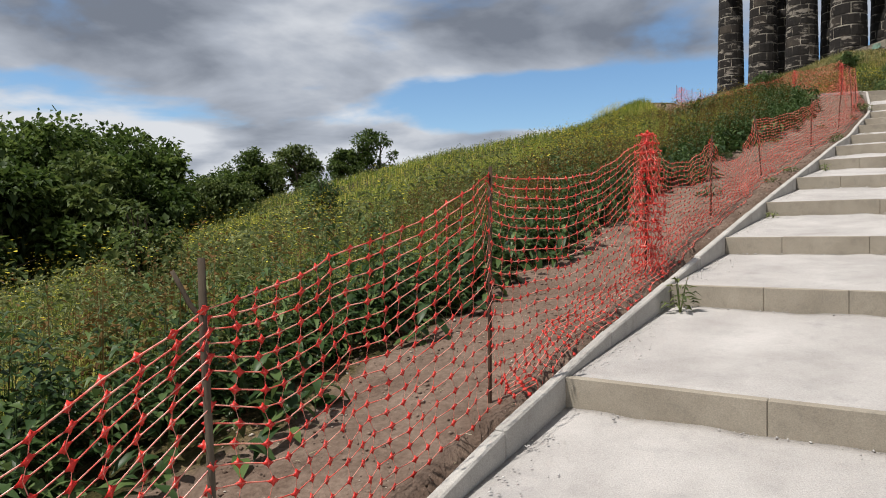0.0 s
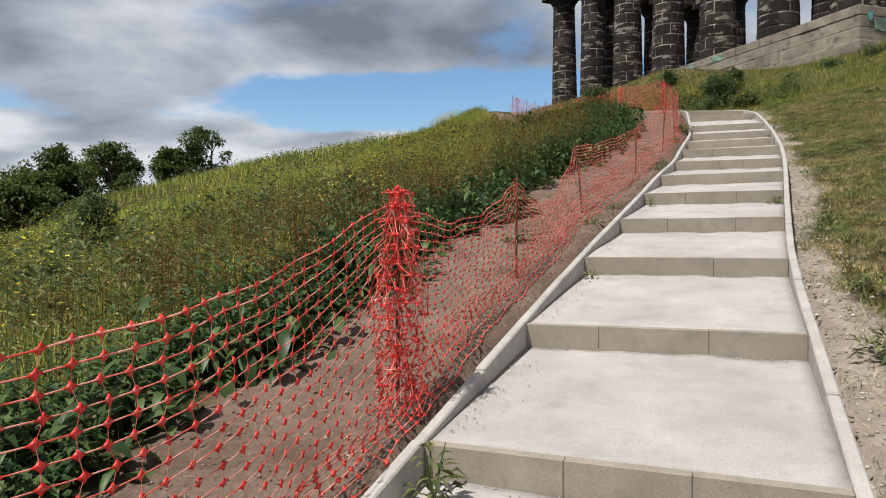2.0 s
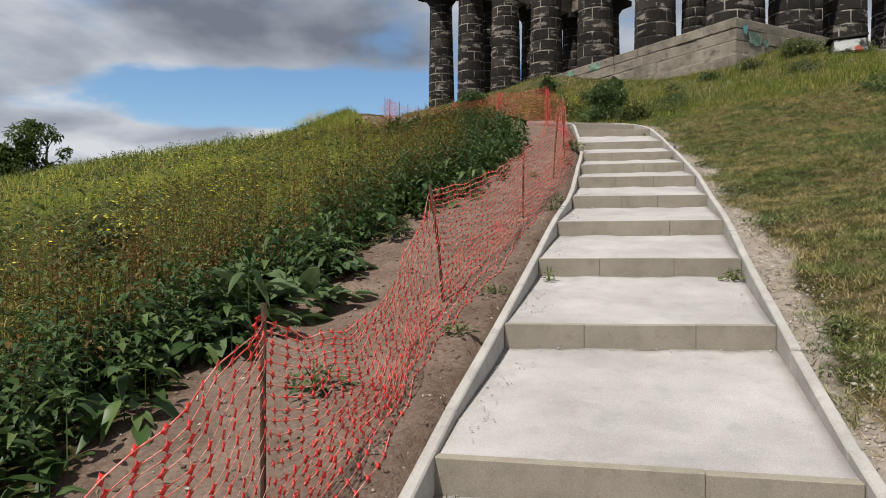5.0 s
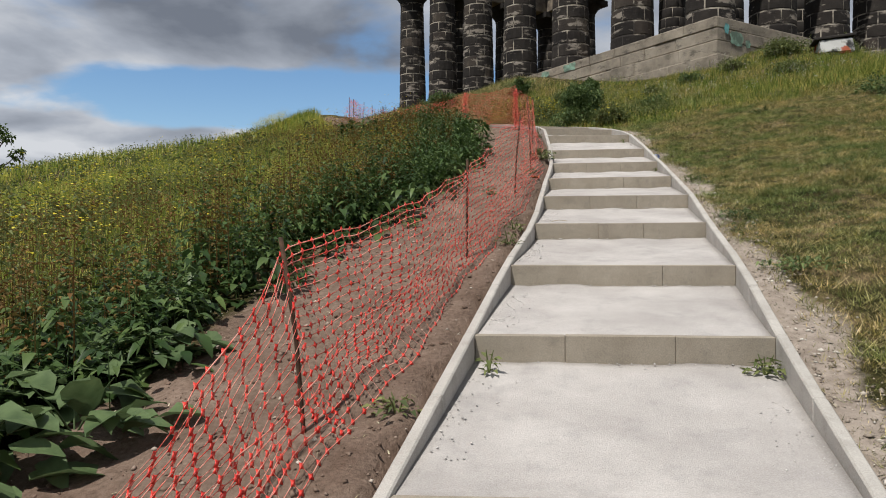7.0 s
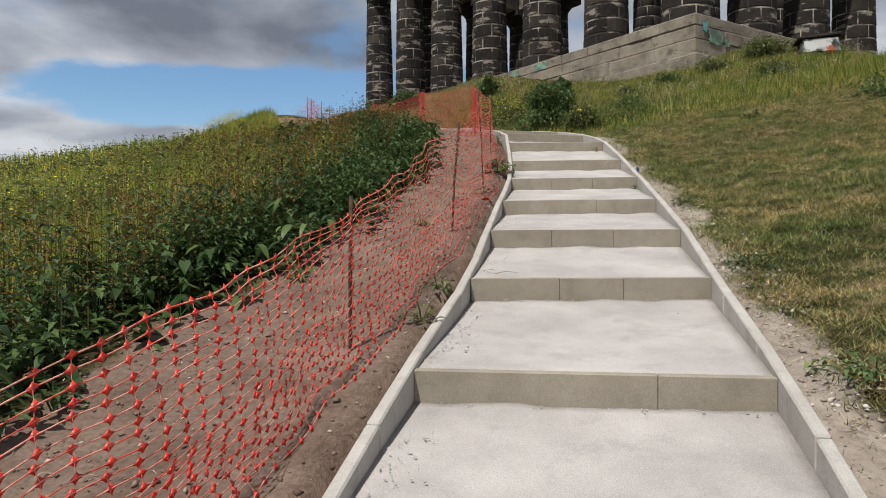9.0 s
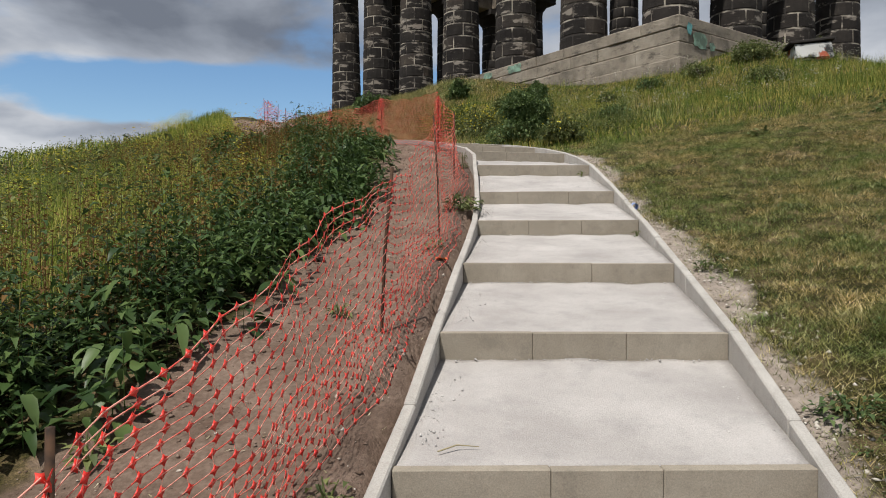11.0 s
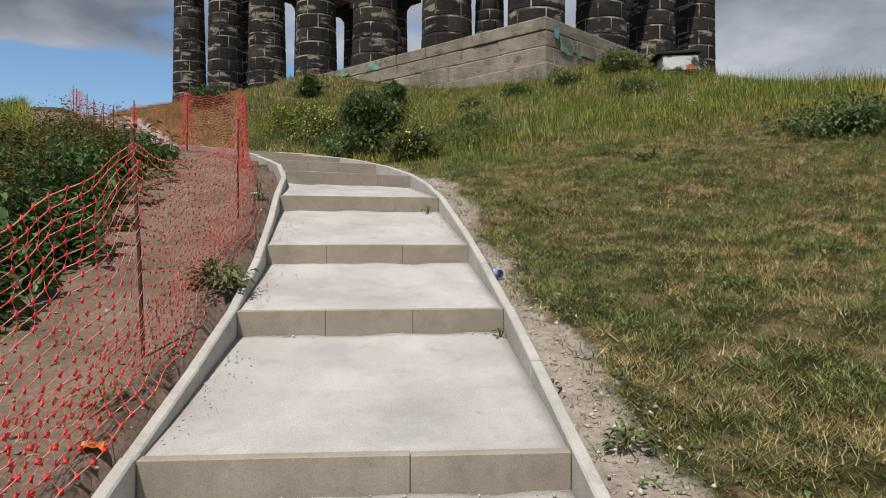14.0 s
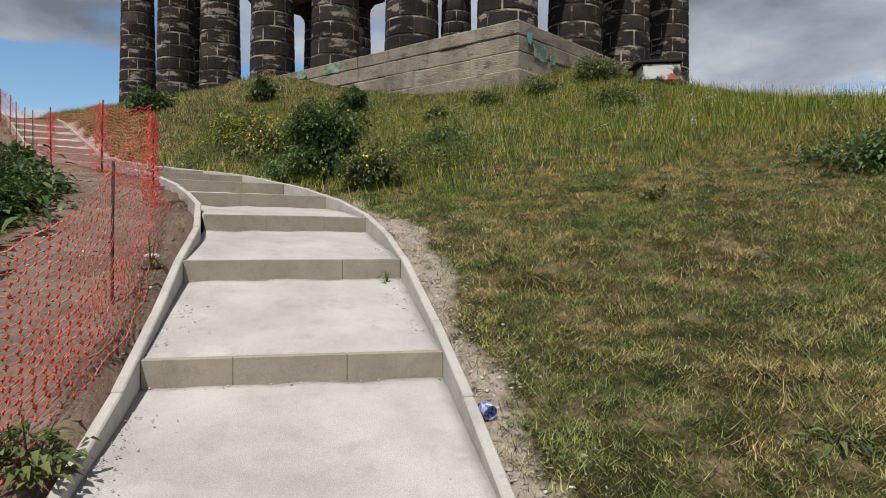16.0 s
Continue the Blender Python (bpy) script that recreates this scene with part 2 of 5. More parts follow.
def mesh_np(name, verts, faces, material):
    """A mesh from arrays: faces is a list of (M, k) integer arrays."""
    me = bpy.data.meshes.new(name)
    verts = np.asarray(verts, np.float32).reshape(-1, 3)
    loops = np.concatenate([np.asarray(f, np.int32).ravel() for f in faces])
    sizes = np.concatenate([np.full(len(f), np.asarray(f).shape[1], np.int32) for f in faces])
    me.vertices.add(len(verts))
    me.vertices.foreach_set("co", verts.ravel())
    me.loops.add(len(loops))
    me.loops.foreach_set("vertex_index", loops)
    me.polygons.add(len(sizes))
    starts = np.concatenate(([0], np.cumsum(sizes)[:-1])).astype(np.int32)
    me.polygons.foreach_set("loop_start", starts)
    me.update(calc_edges=True)
    me.validate()
    me.materials.append(material)
    return me


def smooth(me, on=True):
    me.polygons.foreach_set("use_smooth", np.full(len(me.polygons), on, bool))
    return me


def bm_mesh(name, bm, material, soft=False):
    me = bpy.data.meshes.new(name)
    bm.to_mesh(me)
    bm.free()
    me.materials.append(material)
    if soft:
        smooth(me)
    return me


def part(name, data, material, parent, label=""):
    """Links a mesh, or a bmesh, as one object under a thing or a part."""
    me = data if isinstance(data, bpy.types.Mesh) else bm_mesh(name, data, material)
    ob = new(name, me)
    ob.parent = parent
    return tagged(ob, label)


def thing(name, label, category, at=(0, 0, 0), group="", kind="", data=None):
    ob = new(name, data)
    ob.location = at
    return tagged(ob, label, category, group, kind)


def join_arrays(chunks):
    """Joins (verts, faces) chunks with equal face size."""
    vs, fs, n = [], [], 0
    for v, f in chunks:
        vs.append(v)
        fs.append(np.asarray(f) + n)
        n += len(v)
    return np.concatenate(vs), np.concatenate(fs)


def tube(points, radii, sides=6):
    """A tapered tube along points: verts and quads, with closed ends left as quads' rim."""
    points = [Vector(p) for p in points]
    vs, fs = [], []
    for i, p in enumerate(points):
        d = (points[min(i + 1, len(points) - 1)] - points[max(i - 1, 0)]).normalized()
        u = d.orthogonal().normalized() if i == 0 else (u - d * u.dot(d)).normalized()
        w = d.cross(u)
        for k in range(sides):
            an = 2 * math.pi * k / sides
            vs.append(p + (u * math.cos(an) + w * math.sin(an)) * radii[i])
    for i in range(len(points) - 1):
        for k in range(sides):
            k2 = (k + 1) % sides
            fs.append((i * sides + k, i * sides + k2, (i + 1) * sides + k2, (i + 1) * sides + k))
    return np.array(vs), np.array(fs)


def box_bm(sx, sy, sz, bevel=0.0, at=(0, 0, 0)):
    bm = bmesh.new()
    bmesh.ops.create_cube(bm, size=1.0, matrix=Matrix.Translation(at) @ Matrix.Diagonal((sx, sy, sz, 1)))
    if bevel:
        bmesh.ops.bevel(bm, geom=bm.edges[:], offset=bevel, segments=1, affect="EDGES")
    return bm


# ---- the line of the path: a riser at each station, x y and the height of its top edge ----
STATIONS = np.array([
    (-0.75, -4.10, -0.66), (-0.68, -2.75, -0.34), (-0.58, -1.35, -0.02), (-0.46, 0.05, 0.30), (-0.34, 1.48, 0.62), (-0.20, 2.93, 0.94),
    (0.02, 4.48, 1.255), (0.234, 5.934, 1.545), (0.477, 7.517, 1.873), (0.76, 8.926, 2.196), (1.026, 10.28, 2.51),
    (1.266, 11.494, 2.807), (1.555, 12.90, 3.107), (1.743, 14.052, 3.408), (1.935, 15.397, 3.702), (2.152, 16.865, 4.03),
    (2.267, 18.10, 4.366), (2.334, 19.458, 4.785), (2.36, 20.898, 5.115), (2.12, 22.25, 5.37), (1.72, 23.5, 5.58),
    (1.2, 24.8, 5.77), (0.58, 26.1, 5.93), (-0.06, 27.4, 6.08), (-0.65, 28.7, 6.22), (-1.17, 30.0, 6.38),
    (-1.66, 31.3, 6.55), (-2.15, 32.6, 6.75), (-2.62, 33.8, 7.02), (-3.08, 35.0, 7.33), (-3.55, 36.2, 7.66),
    (-4.02, 37.4, 8.0), (-4.5, 38.6, 8.35), (-5.0, 39.8, 8.6)])
RISE, HALF = 0.130, 0.735


def centre_x(y):
    return np.interp(y, STATIONS[:, 1], STATIONS[:, 0], left=None, right=None) + np.where(y > 39.8, -0.45 * (np.minimum(y, 60) - 39.8), 0.0)


def centre_z(y):
    z = np.interp(y, STATIONS[:, 1], STATIONS[:, 2])
    z = z + np.where(y > 39.8, 1.9 * (1 - np.exp(-(np.maximum(y, 39.8) - 39.8) * 0.19 / 1.9)), 0)
    return z + np.where(y < -4.1, 0.225 * np.maximum(y + 4.1, -200) , 0)


def lumps(x, y):
    return 0.5 * np.sin(0.61 * x + 1.3 * np.sin(0.37 * y)) + 0.35 * np.sin(0.83 * y + 0.9 * np.sin(0.53 * x) + 1.7) + 0.2 * np.sin(1.9 * x + 0.7 * y)


def soil_edge(y):
    """How far to the left of the path's middle the bare soil reaches."""
    return np.interp(y, (0, 4, 6, 8, 10, 12, 15, 19, 23, 30), (1.78, 1.82, 1.88, 2.1, 2.25, 2.2, 1.88, 1.92, 2.1, 3.0)) + 0.05 * np.sin(1.7 * y) + 0.05 * np.sin(4.1 * y + 1)


def ground_z(x, y):
    x, y = np.asarray(x, float), np.asarray(y, float)
    d = x - centre_x(y)
    z = centre_z(y) - 0.085
    right = np.maximum(d - 0.82, 0)
    left = np.maximum(-d - 0.82, 0)
    over = np.clip(right - 9.0, 0, 60)
    zr = 0.04 * np.minimum(right, 0.5) + 0.165 * np.maximum(np.minimum(right, 80) - 0.5, 0) - np.where(over < 9, 0.0165 * over ** 2, 1.3365 + 0.297 * (over - 9))
    soft = np.maximum(left - 1.5, 0)
    zl = -0.03 * np.minimum(left, 1.5) - 0.170 * np.minimum(soft, 60) - 0.06 * np.maximum(soft - 60, 0)
    rough = np.clip((np.abs(d) - 0.8) / 4, 0, 1)
    z = z + np.where(d > 0, zr, zl + 0.065) + 0.10 * rough * lumps(x, y)
    z = z + 0.012 * np.sin(9 * x + 3 * np.sin(5 * y)) * np.clip((np.abs(d) - 0.8) / 0.3, 0, 1)
    z = z + 1.15 * np.exp(-((x - 12.2) / 4.4) ** 2 - ((y - 34.0) / 4.2) ** 2)
    z = z + 0.4 * np.exp(-((x - 0.5) / 4.0) ** 2 - ((y - 44.5) / 5.0) ** 2)
    z = z + 0.45 * np.exp(-((x - 3.6) / 2.5) ** 2 - ((y - 41.5) / 3.5) ** 2)
    z = z - 0.95 * np.exp(-((x + 13.5) / 5.0) ** 2 - ((y - 43.0) / 6.0) ** 2)
    z = z + 0.5 * np.exp(-((x + 8.2) / 2.2) ** 2 - ((y - 41.0) / 3.0) ** 2)
    inside = np.abs(d) < 0.80
    z = np.where(inside, z - 0.22, z)
    far = np.maximum(np.hypot(x - 5, y - 30) - 70, 0)
    return np.maximum(z - 0.30 * far, -70 + 0.0 * far)


def axis(lo, hi, near_lo, near_hi, fine, grow):
    a = list(np.arange(near_lo, near_hi, fine))
    s, v = fine, near_hi
    while v < hi:
        a.append(v)
        s *= grow
        v += s
    a.append(hi)
    s, v, b = fine * grow, near_lo - fine, []
    while v > lo:
        b.append(v)
        s *= grow
        v -= s
    b.append(lo)
    return np.array(b[::-1] + a)


gx, gy = axis(-3000, 3000, -5.0, 6.5, 0.11, 1.12), axis(-3000, 3000, -1.0, 26.0, 0.12, 1.12)
GX, GY = np.meshgrid(gx, gy)
GZ = ground_z(GX, GY)
nx, ny = len(gx), len(gy)
idx = np.arange(nx * ny).reshape(ny, nx)
quads = np.stack([idx[:-1, :-1], idx[:-1, 1:], idx[1:, 1:], idx[1:, :-1]], -1).reshape(-1, 4)
ground_me = smooth(mesh_np("ground", np.stack([GX, GY, GZ], -1).reshape(-1, 3), [quads], M_GROUND))
D = GX - centre_x(GY)
on_walk = (GY > -30) & (GY < 40)
bare = np.clip(0.5 + (soil_edge(GY) + D) * 1.6, 0, 1) * (D < 0) + np.clip(0.5 + (1.03 + 0.09 * np.sin(1.3 * GY) + 0.06 * np.sin(4.3 * GY) - D) * 2.2, 0, 1) * (D >= 0)
dusty = (D > 0) * 1.0
for key, val in (("dirt", bare * on_walk), ("dusty", dusty * on_walk)):
    at = ground_me.attributes.new(key, "FLOAT", "POINT")
    at.data.foreach_set("value", val.astype(np.float32).ravel())
tagged(new("ground", ground_me), "grassy hillside with bare brown soil beside the path", "ground", kind="structure")


# ---- the stepped path ----
SKEW = dict(zip(range(7, 19), (6.5, 7.0, 1.0, 3.5, 7.8, 1.2, 3.0, 7.8, 4.8, 3.0, -2.0, -14.0)))


def heading(i):
    """The way up at a riser; the risers are not all laid square to the path."""
    if i in SKEW:
        return Vector((math.sin(radians(SKEW[i])), math.cos(radians(SKEW[i])), 0))
    a, b = STATIONS[max(i - 1, 0)], STATIONS[min(i + 1, len(STATIONS) - 1)]
    return Vector((b[0] - a[0], b[1] - a[1], 0)).normalized()


EDGES = []
for i in range(len(STATIONS)):
    f = heading(i)
    r = Vector((f.y, -f.x, 0))
    c = Vector(STATIONS[i])
    EDGES.append((c - r * HALF, c + r * HALF, f, r, c))


def tread_mesh(i):
    """The sloping surface from the riser i to the foot of riser i + 1."""
    la, ra, fa, _, _ = EDGES[i]
    la, ra = la + fa * 0.053, ra + fa * 0.053
    lb, rb, fb, _, _ = EDGES[i + 1]
    lb, rb = lb + fb * 0.01, rb + fb * 0.01
    n, m = 22, 20
    rs = np.random.default_rng(100 + i)
    ph = rs.uniform(0, 6.28, 6)
    vs = []
    for j in range(m + 1):
        t = j / m
        for k in range(n + 1):
            s = k / n
            p = la.lerp(ra, s).lerp(lb.lerp(rb, s), t)
            z = la.z + (lb.z - RISE - la.z) * t - 0.006
            ripple = 0.004 * math.sin(9 * s + ph[0]) * math.sin(5 * t + ph[1]) + 0.0025 * math.sin(23 * s + ph[2] + 4 * t)
            heap = 0.0035 * max(0, t - 0.82) / 0.18 * (math.sin(17 * s + ph[3]) + 0.6 * math.sin(41 * s + ph[4]))
            z += ripple * min(1, t * 6) + heap - 0.012 * math.exp(-((s - 0.5) / 0.3) ** 2) * math.sin(math.pi * t)
            vs.append((p.x, p.y, z))
    top = np.array(vs)
    low = top.copy()
    low[:, 2] -= 0.12
    ids = np.arange((n + 1) * (m + 1)).reshape(m + 1, n + 1)
    q = np.stack([ids[:-1, :-1], ids[:-1, 1:], ids[1:, 1:], ids[1:, :-1]], -1).reshape(-1, 4)
    N = len(top)
    rim = np.concatenate([ids[0, :], ids[1:, -1], ids[-1, -2::-1], ids[-2:0:-1, 0]])
    rim2 = np.roll(rim, -1)
    side = np.stack([rim2, rim, rim + N, rim2 + N], -1)
    return mesh_np("tread", np.concatenate([top, low]), [q, q[:, ::-1] + N, side], M_TREAD)


def slab_between(a, b, thick_dir, thick, low, bevel=0.006):
    """A straight edging stone from a to b, its top along the line a b."""
    d = b - a
    off = thick_dir * thick
    bm = bmesh.new()
    v = [bm.verts.new(p) for p in (a, b, b + off, a + off, a - Vector((0, 0, low)), b - Vector((0, 0, low)), b + off - Vector((0, 0, low)), a + off - Vector((0, 0, low)))]
    for f in ((0, 1, 2, 3), (7, 6, 5, 4), (0, 4, 5, 1), (1, 5, 6, 2), (2, 6, 7, 3), (3, 7, 4, 0)):
        bm.faces.new([v[k] for k in f])
    bmesh.ops.recalc_face_normals(bm, faces=bm.faces[:])
    bmesh.ops.bevel(bm, geom=bm.edges[:], offset=bevel, segments=1, affect="EDGES")
    return bm


for i in range(len(STATIONS) - 1):
    la, ra, f, r, c = EDGES[i]
    step = thing("path_step", "pale stone-dust step with a tan concrete riser", "step", group="steps of the path", kind="structure")
    part("tread", tread_mesh(i), None, step, "pale compacted stone-dust tread")
    rs = random.Random(50 + i)
    cuts = [0.0, rs.uniform(0.28, 0.38), rs.uniform(0.62, 0.72), 1.0]
    if i % 3 == 2:
        cuts = [0.0, rs.uniform(0.55, 0.72), 1.0]
    for a0, a1 in zip(cuts, cuts[1:]):
        jog = Vector((0, 0, rs.uniform(-0.0015, 0.002)))
        p0 = la.lerp(ra, a0) + (ra - la).normalized() * 0.0007 + jog
        p1 = la.lerp(ra, a1) - (ra - la).normalized() * 0.0007 + jog
        part("riser_board", slab_between(p0, p1, f, 0.05, RISE + 0.1, 0.004), M_RISER, step, "tan concrete riser board")

# kerbs: edging stones along both sides, each about a metre long
for side, name in ((0, "kerb_left"), (1, "kerb_right")):
    kerb = thing(name, "pale concrete kerb edging the path", "kerb", kind="structure")
    line = [EDGES[i][side] for i in range(len(EDGES))]
    fine = []
    for i in range(len(line) - 1):
        p = [line[max(i - 1, 0)], line[i], line[i + 1], line[min(i + 2, len(line) - 1)]]
        for k in range(8):
            t = k / 8
            fine.append(0.5 * ((2 * p[1]) + (p[2] - p[0]) * t + (2 * p[0] - 5 * p[1] + 4 * p[2] - p[3]) * t * t + (3 * p[1] - p[0] - 3 * p[2] + p[3]) * t ** 3))
    fine.append(line[-1])
    k = 0
    rs = random.Random(11 + side)
    while k < len(fine) - 1:
        k2 = min(k + rs.choice((4, 5, 5, 6)), len(fine) - 1)
        a0, a1 = fine[k], fine[k2]
        d = (a1 - a0).normalized()
        out = Vector((-d.y, d.x, 0)).normalized() * (1 if side == 0 else -1)
        up = Vector((0, 0, 0.012 + rs.uniform(-0.006, 0.006)))
        part("kerb_stone", slab_between(a0 + up + d * 0.003, a1 + up - d * 0.003, out, 0.052, 0.30, 0.007), M_KERB, kerb)
        k = k2


# ---- the monument on the hilltop ----
MON_TURN, PITCH, DRUM, FLOOR_Z, CAP_Z = radians(34.06), 4.165, 0.98, 11.13, 19.25
MON = Matrix.Translation((9.77, 35.35, 0)) @ Matrix.Rotation(MON_TURN, 4, "Z")
monument = thing("monument", "soot-blackened sandstone temple with tall round columns on a hilltop", "monument")
COURSES = 13
COURSE_H = (CAP_Z - FLOOR_Z) / COURSES


def drum_radius(z):
    t = (z - FLOOR_Z) / (CAP_Z - FLOOR_Z)
    return DRUM * (1 - 0.17 * t)


def block_mesh(course, blocks=6):
    """One curved stone block of a column's course, its joints a little open."""
    z0, z1 = FLOOR_Z + course * COURSE_H, FLOOR_Z + (course + 1) * COURSE_H
    gap = 0.032
    bm = bmesh.new()
    n = 3
    half = math.pi / blocks
    rings = []
    for z, k in ((z0 + gap, 0.985), (z0 + gap + 0.03, 1.0), (z1 - gap - 0.03, 1.0), (z1 - gap, 0.985)):
        r = drum_radius(z) * k
        row = []
        for j in range(n + 1):
            an = -half + gap / r + (2 * half - 2 * gap / r) * j / n
            row.append(bm.verts.new((r * math.cos(an), r * math.sin(an), z)))
        rings.append(row)
    inner = []
    for z in (z0 + gap, z1 - gap):
        r = drum_radius(z) - 0.16
        inner.append([bm.verts.new((r * math.cos(an), r * math.sin(an), z)) for an in (-half + gap / r, half - gap / r)])
    for a0, a1 in zip(rings, rings[1:]):
        for j in range(n):
            bm.faces.new((a0[j], a0[j + 1], a1[j + 1], a1[j]))
    bm.faces.new([*reversed(rings[0]), *inner[0]])
    bm.faces.new([*rings[-1], *reversed(inner[1])])
    bm.faces.new((inner[0][0], rings[0][0], rings[1][0], rings[2][0], rings[3][0], inner[1][0]))
    bm.faces.new((rings[0][-1], inner[0][1], inner[1][1], rings[3][-1], rings[2][-1], rings[1][-1]))
    return bm_mesh("block", bm, M_BLOCK)


def core_mesh():
    """The mortar core that shows in the joints."""
    v, f = tube([(0, 0, FLOOR_Z - 0.3), (0, 0, CAP_Z)], [DRUM - 0.022, drum_radius(CAP_Z) - 0.022], 40)
    return smooth(mesh_np("core", v, [f], M_MORTAR))


def capital_mesh():
    bm = bmesh.new()
    r0 = drum_radius(CAP_Z)
    for z, r, h, r2 in ((CAP_Z, r0 + 0.03, 0.10, r0 + 0.03), (CAP_Z + 0.10, r0, 0.55, r0 + 0.42)):
        bmesh.ops.create_cone(bm, cap_ends=True, segments=32, radius1=r, radius2=r2, depth=h, matrix=Matrix.Translation((0, 0, z + h / 2)))
    bmesh.ops.create_cube(bm, size=1, matrix=Matrix.Translation((0, 0, CAP_Z + 0.85)) @ Matrix.Diagonal((2.5, 2.5, 0.4, 1)))
    return bm_mesh("capital", bm, M_SOOT)


BLOCKS = [block_mesh(k) for k in range(COURSES)]
CORE, CAPITAL = core_mesh(), capital_mesh()


def joined_column():
    chunks = []
    for k, me in enumerate(BLOCKS):
        v = np.array([p.co for p in me.vertices])
        for j in range(6):
            an = 2 * math.pi * (j + 0.5 * (k % 2)) / 6
            rot = np.array([[math.cos(an), -math.sin(an), 0], [math.sin(an), math.cos(an), 0], [0, 0, 1]])
            chunks.append((v @ rot.T, me))
    vs, by = [], {}
    n = 0
    for v, me in chunks:
        for p in me.polygons:
            by.setdefault(len(p.vertices), []).append([q + n for q in p.vertices])
        vs.append(v)
        n += len(v)
    return mesh_np("blocks", np.concatenate(vs), [np.array(f) for f in by.values()], M_SOOT)


FAR_BLOCKS = joined_column()
spots = [(0, i, True) for i in range(7)] + [(i, 0, True) for i in (1, 2, 3)] + [(3, i, False) for i in range(1, 7)] + [(1, 6, False), (2, 6, False)]
for n_col, (i, j, near) in enumerate(spots):
    p = MON @ Vector((i * PITCH, j * PITCH, 0))
    col = part("column", CORE, None, monument, "black stone column with pale mortar joints")
    col.matrix_local = Matrix.Translation(p) @ Matrix.Rotation(0.37 * n_col, 4, "Z")
    cap = part("capital", CAPITAL, None, monument)
    cap.matrix_local = Matrix.Translation(p) @ Matrix.Rotation(MON_TURN, 4, "Z")
    if near:
        for k in range(COURSES):
            for q in range(6):
                b = part("block", BLOCKS[k], None, col)
                b.matrix_local = Matrix.Rotation(2 * math.pi * (q + 0.5 * (k % 2)) / 6, 4, "Z")
    else:
        tagged(part("block_rest", FAR_BLOCKS, None, col), kind="stuff")

W, L, OUT = 3 * PITCH, 6 * PITCH, 1.45
# stylobate: courses of long weathered stones round the platform
plinth_core = box_bm(W + 2 * OUT - 0.5, L + 2 * OUT - 0.5, 5.0, 0.0, (W / 2, L / 2, FLOOR_Z - 2.52))
core_ob = part("platform", plinth_core, M_PLINTH, monument, "weathered grey stone platform")
core_ob.matrix_local = MON
rs = random.Random(4)
for side in range(2):
    for row in range(4):
        h = (0.42, 0.48, 0.55, 0.9)[row]
        top = FLOOR_Z - sum((0.42, 0.48, 0.55, 0.9)[:row])
        step_out = 0.0 if row < 3 else 0.10
        s, end = -OUT - step_out, (L if side == 0 else W) + OUT
        while s < end - 0.3:
            ln = min(rs.uniform(1.3, 2.4), end - s)
            g = 0.008
            if side == 0:
                bm = box_bm(0.7, ln - g, h - g, 0.03, (-OUT - step_out + 0.35 + rs.uniform(-0.04, 0.03), s + ln / 2, top - h / 2 + rs.uniform(-0.012, 0.012)))
            else:
                bm = box_bm(ln - g, 0.7, h - g, 0.03, (s + ln / 2 + (0.7 if s < 0 else 0) * 0.5, -OUT - step_out + 0.345 + rs.uniform(-0.02, 0.02), top - h / 2 - 0.003))
            part("plinth_stone", bm, M_PLINTH, monument).matrix_local = MON
            s += ln
# entablature ring and an inner cross wall
for name, sx, sy, x, y in (("beam", 1.9, L + 2.6, 0, L / 2), ("beam", 1.9, L + 2.6, W, L / 2), ("beam", W - 1.91, 1.9, W / 2, 0), ("beam", W - 1.91, 1.9, W / 2, L)):
    part(name, box_bm(sx, sy, 1.3, 0.05, (x, y, CAP_Z + 1.05 + 0.65)), M_BEAM, monument, "sandstone beam across the columns").matrix_local = MON
    part("cornice", box_bm(sx + 0.5, sy + 0.5, 1.2, 0.05, (x, y, CAP_Z + 2.36 + 0.6 + (0.004 if sx > 2 else 0))), M_SOOT, monument).matrix_local = MON
for q in range(1, 6):
    part("cross_beam", box_bm(W - 1.92, 0.8, 1.0, 0.04, (W / 2, q * PITCH, CAP_Z + 1.6)), M_BEAM, monument, "sandstone cross beam between the rows").matrix_local = MON

a = Mat("green spray paint", 0.8)
M_GREEN = a.color(a.ramp(a.noise(3, 4), (0.42, (0.12, 0.17, 0.13)), (0.6, (0.24, 0.38, 0.29)))).m
a = Mat("teal spray paint", 0.8)
M_TEAL = a.color(a.ramp(a.noise(4, 4), (0.4, (0.09, 0.2, 0.2)), (0.6, (0.16, 0.42, 0.42)))).m


def paint_patch(w, h, seed, material):
    """A thin sprayed patch with a ragged outline, facing -y."""
    r = random.Random(seed)
    bm = bmesh.new()
    n = 22
    rim = []
    for k in range(n):
        an = 2 * math.pi * k / n
        q = r.uniform(0.72, 1.08) / max(abs(math.cos(an)), abs(math.sin(an))) ** 0.8
        rim.append((0.5 * w * math.cos(an) * q, 0.5 * h * math.sin(an) * q))
    front = [bm.verts.new((x, -0.004, z)) for x, z in rim]
    rear = [bm.verts.new((x, 0.004, z)) for x, z in rim]
    bm.faces.new(front)
    bm.faces.new(rear[::-1])
    for k in range(n):
        bm.faces.new((front[k], rear[k], rear[(k + 1) % n], front[(k + 1) % n]))
    return part("paint_patch", bm, material, monument, "faded green spray-paint patch")


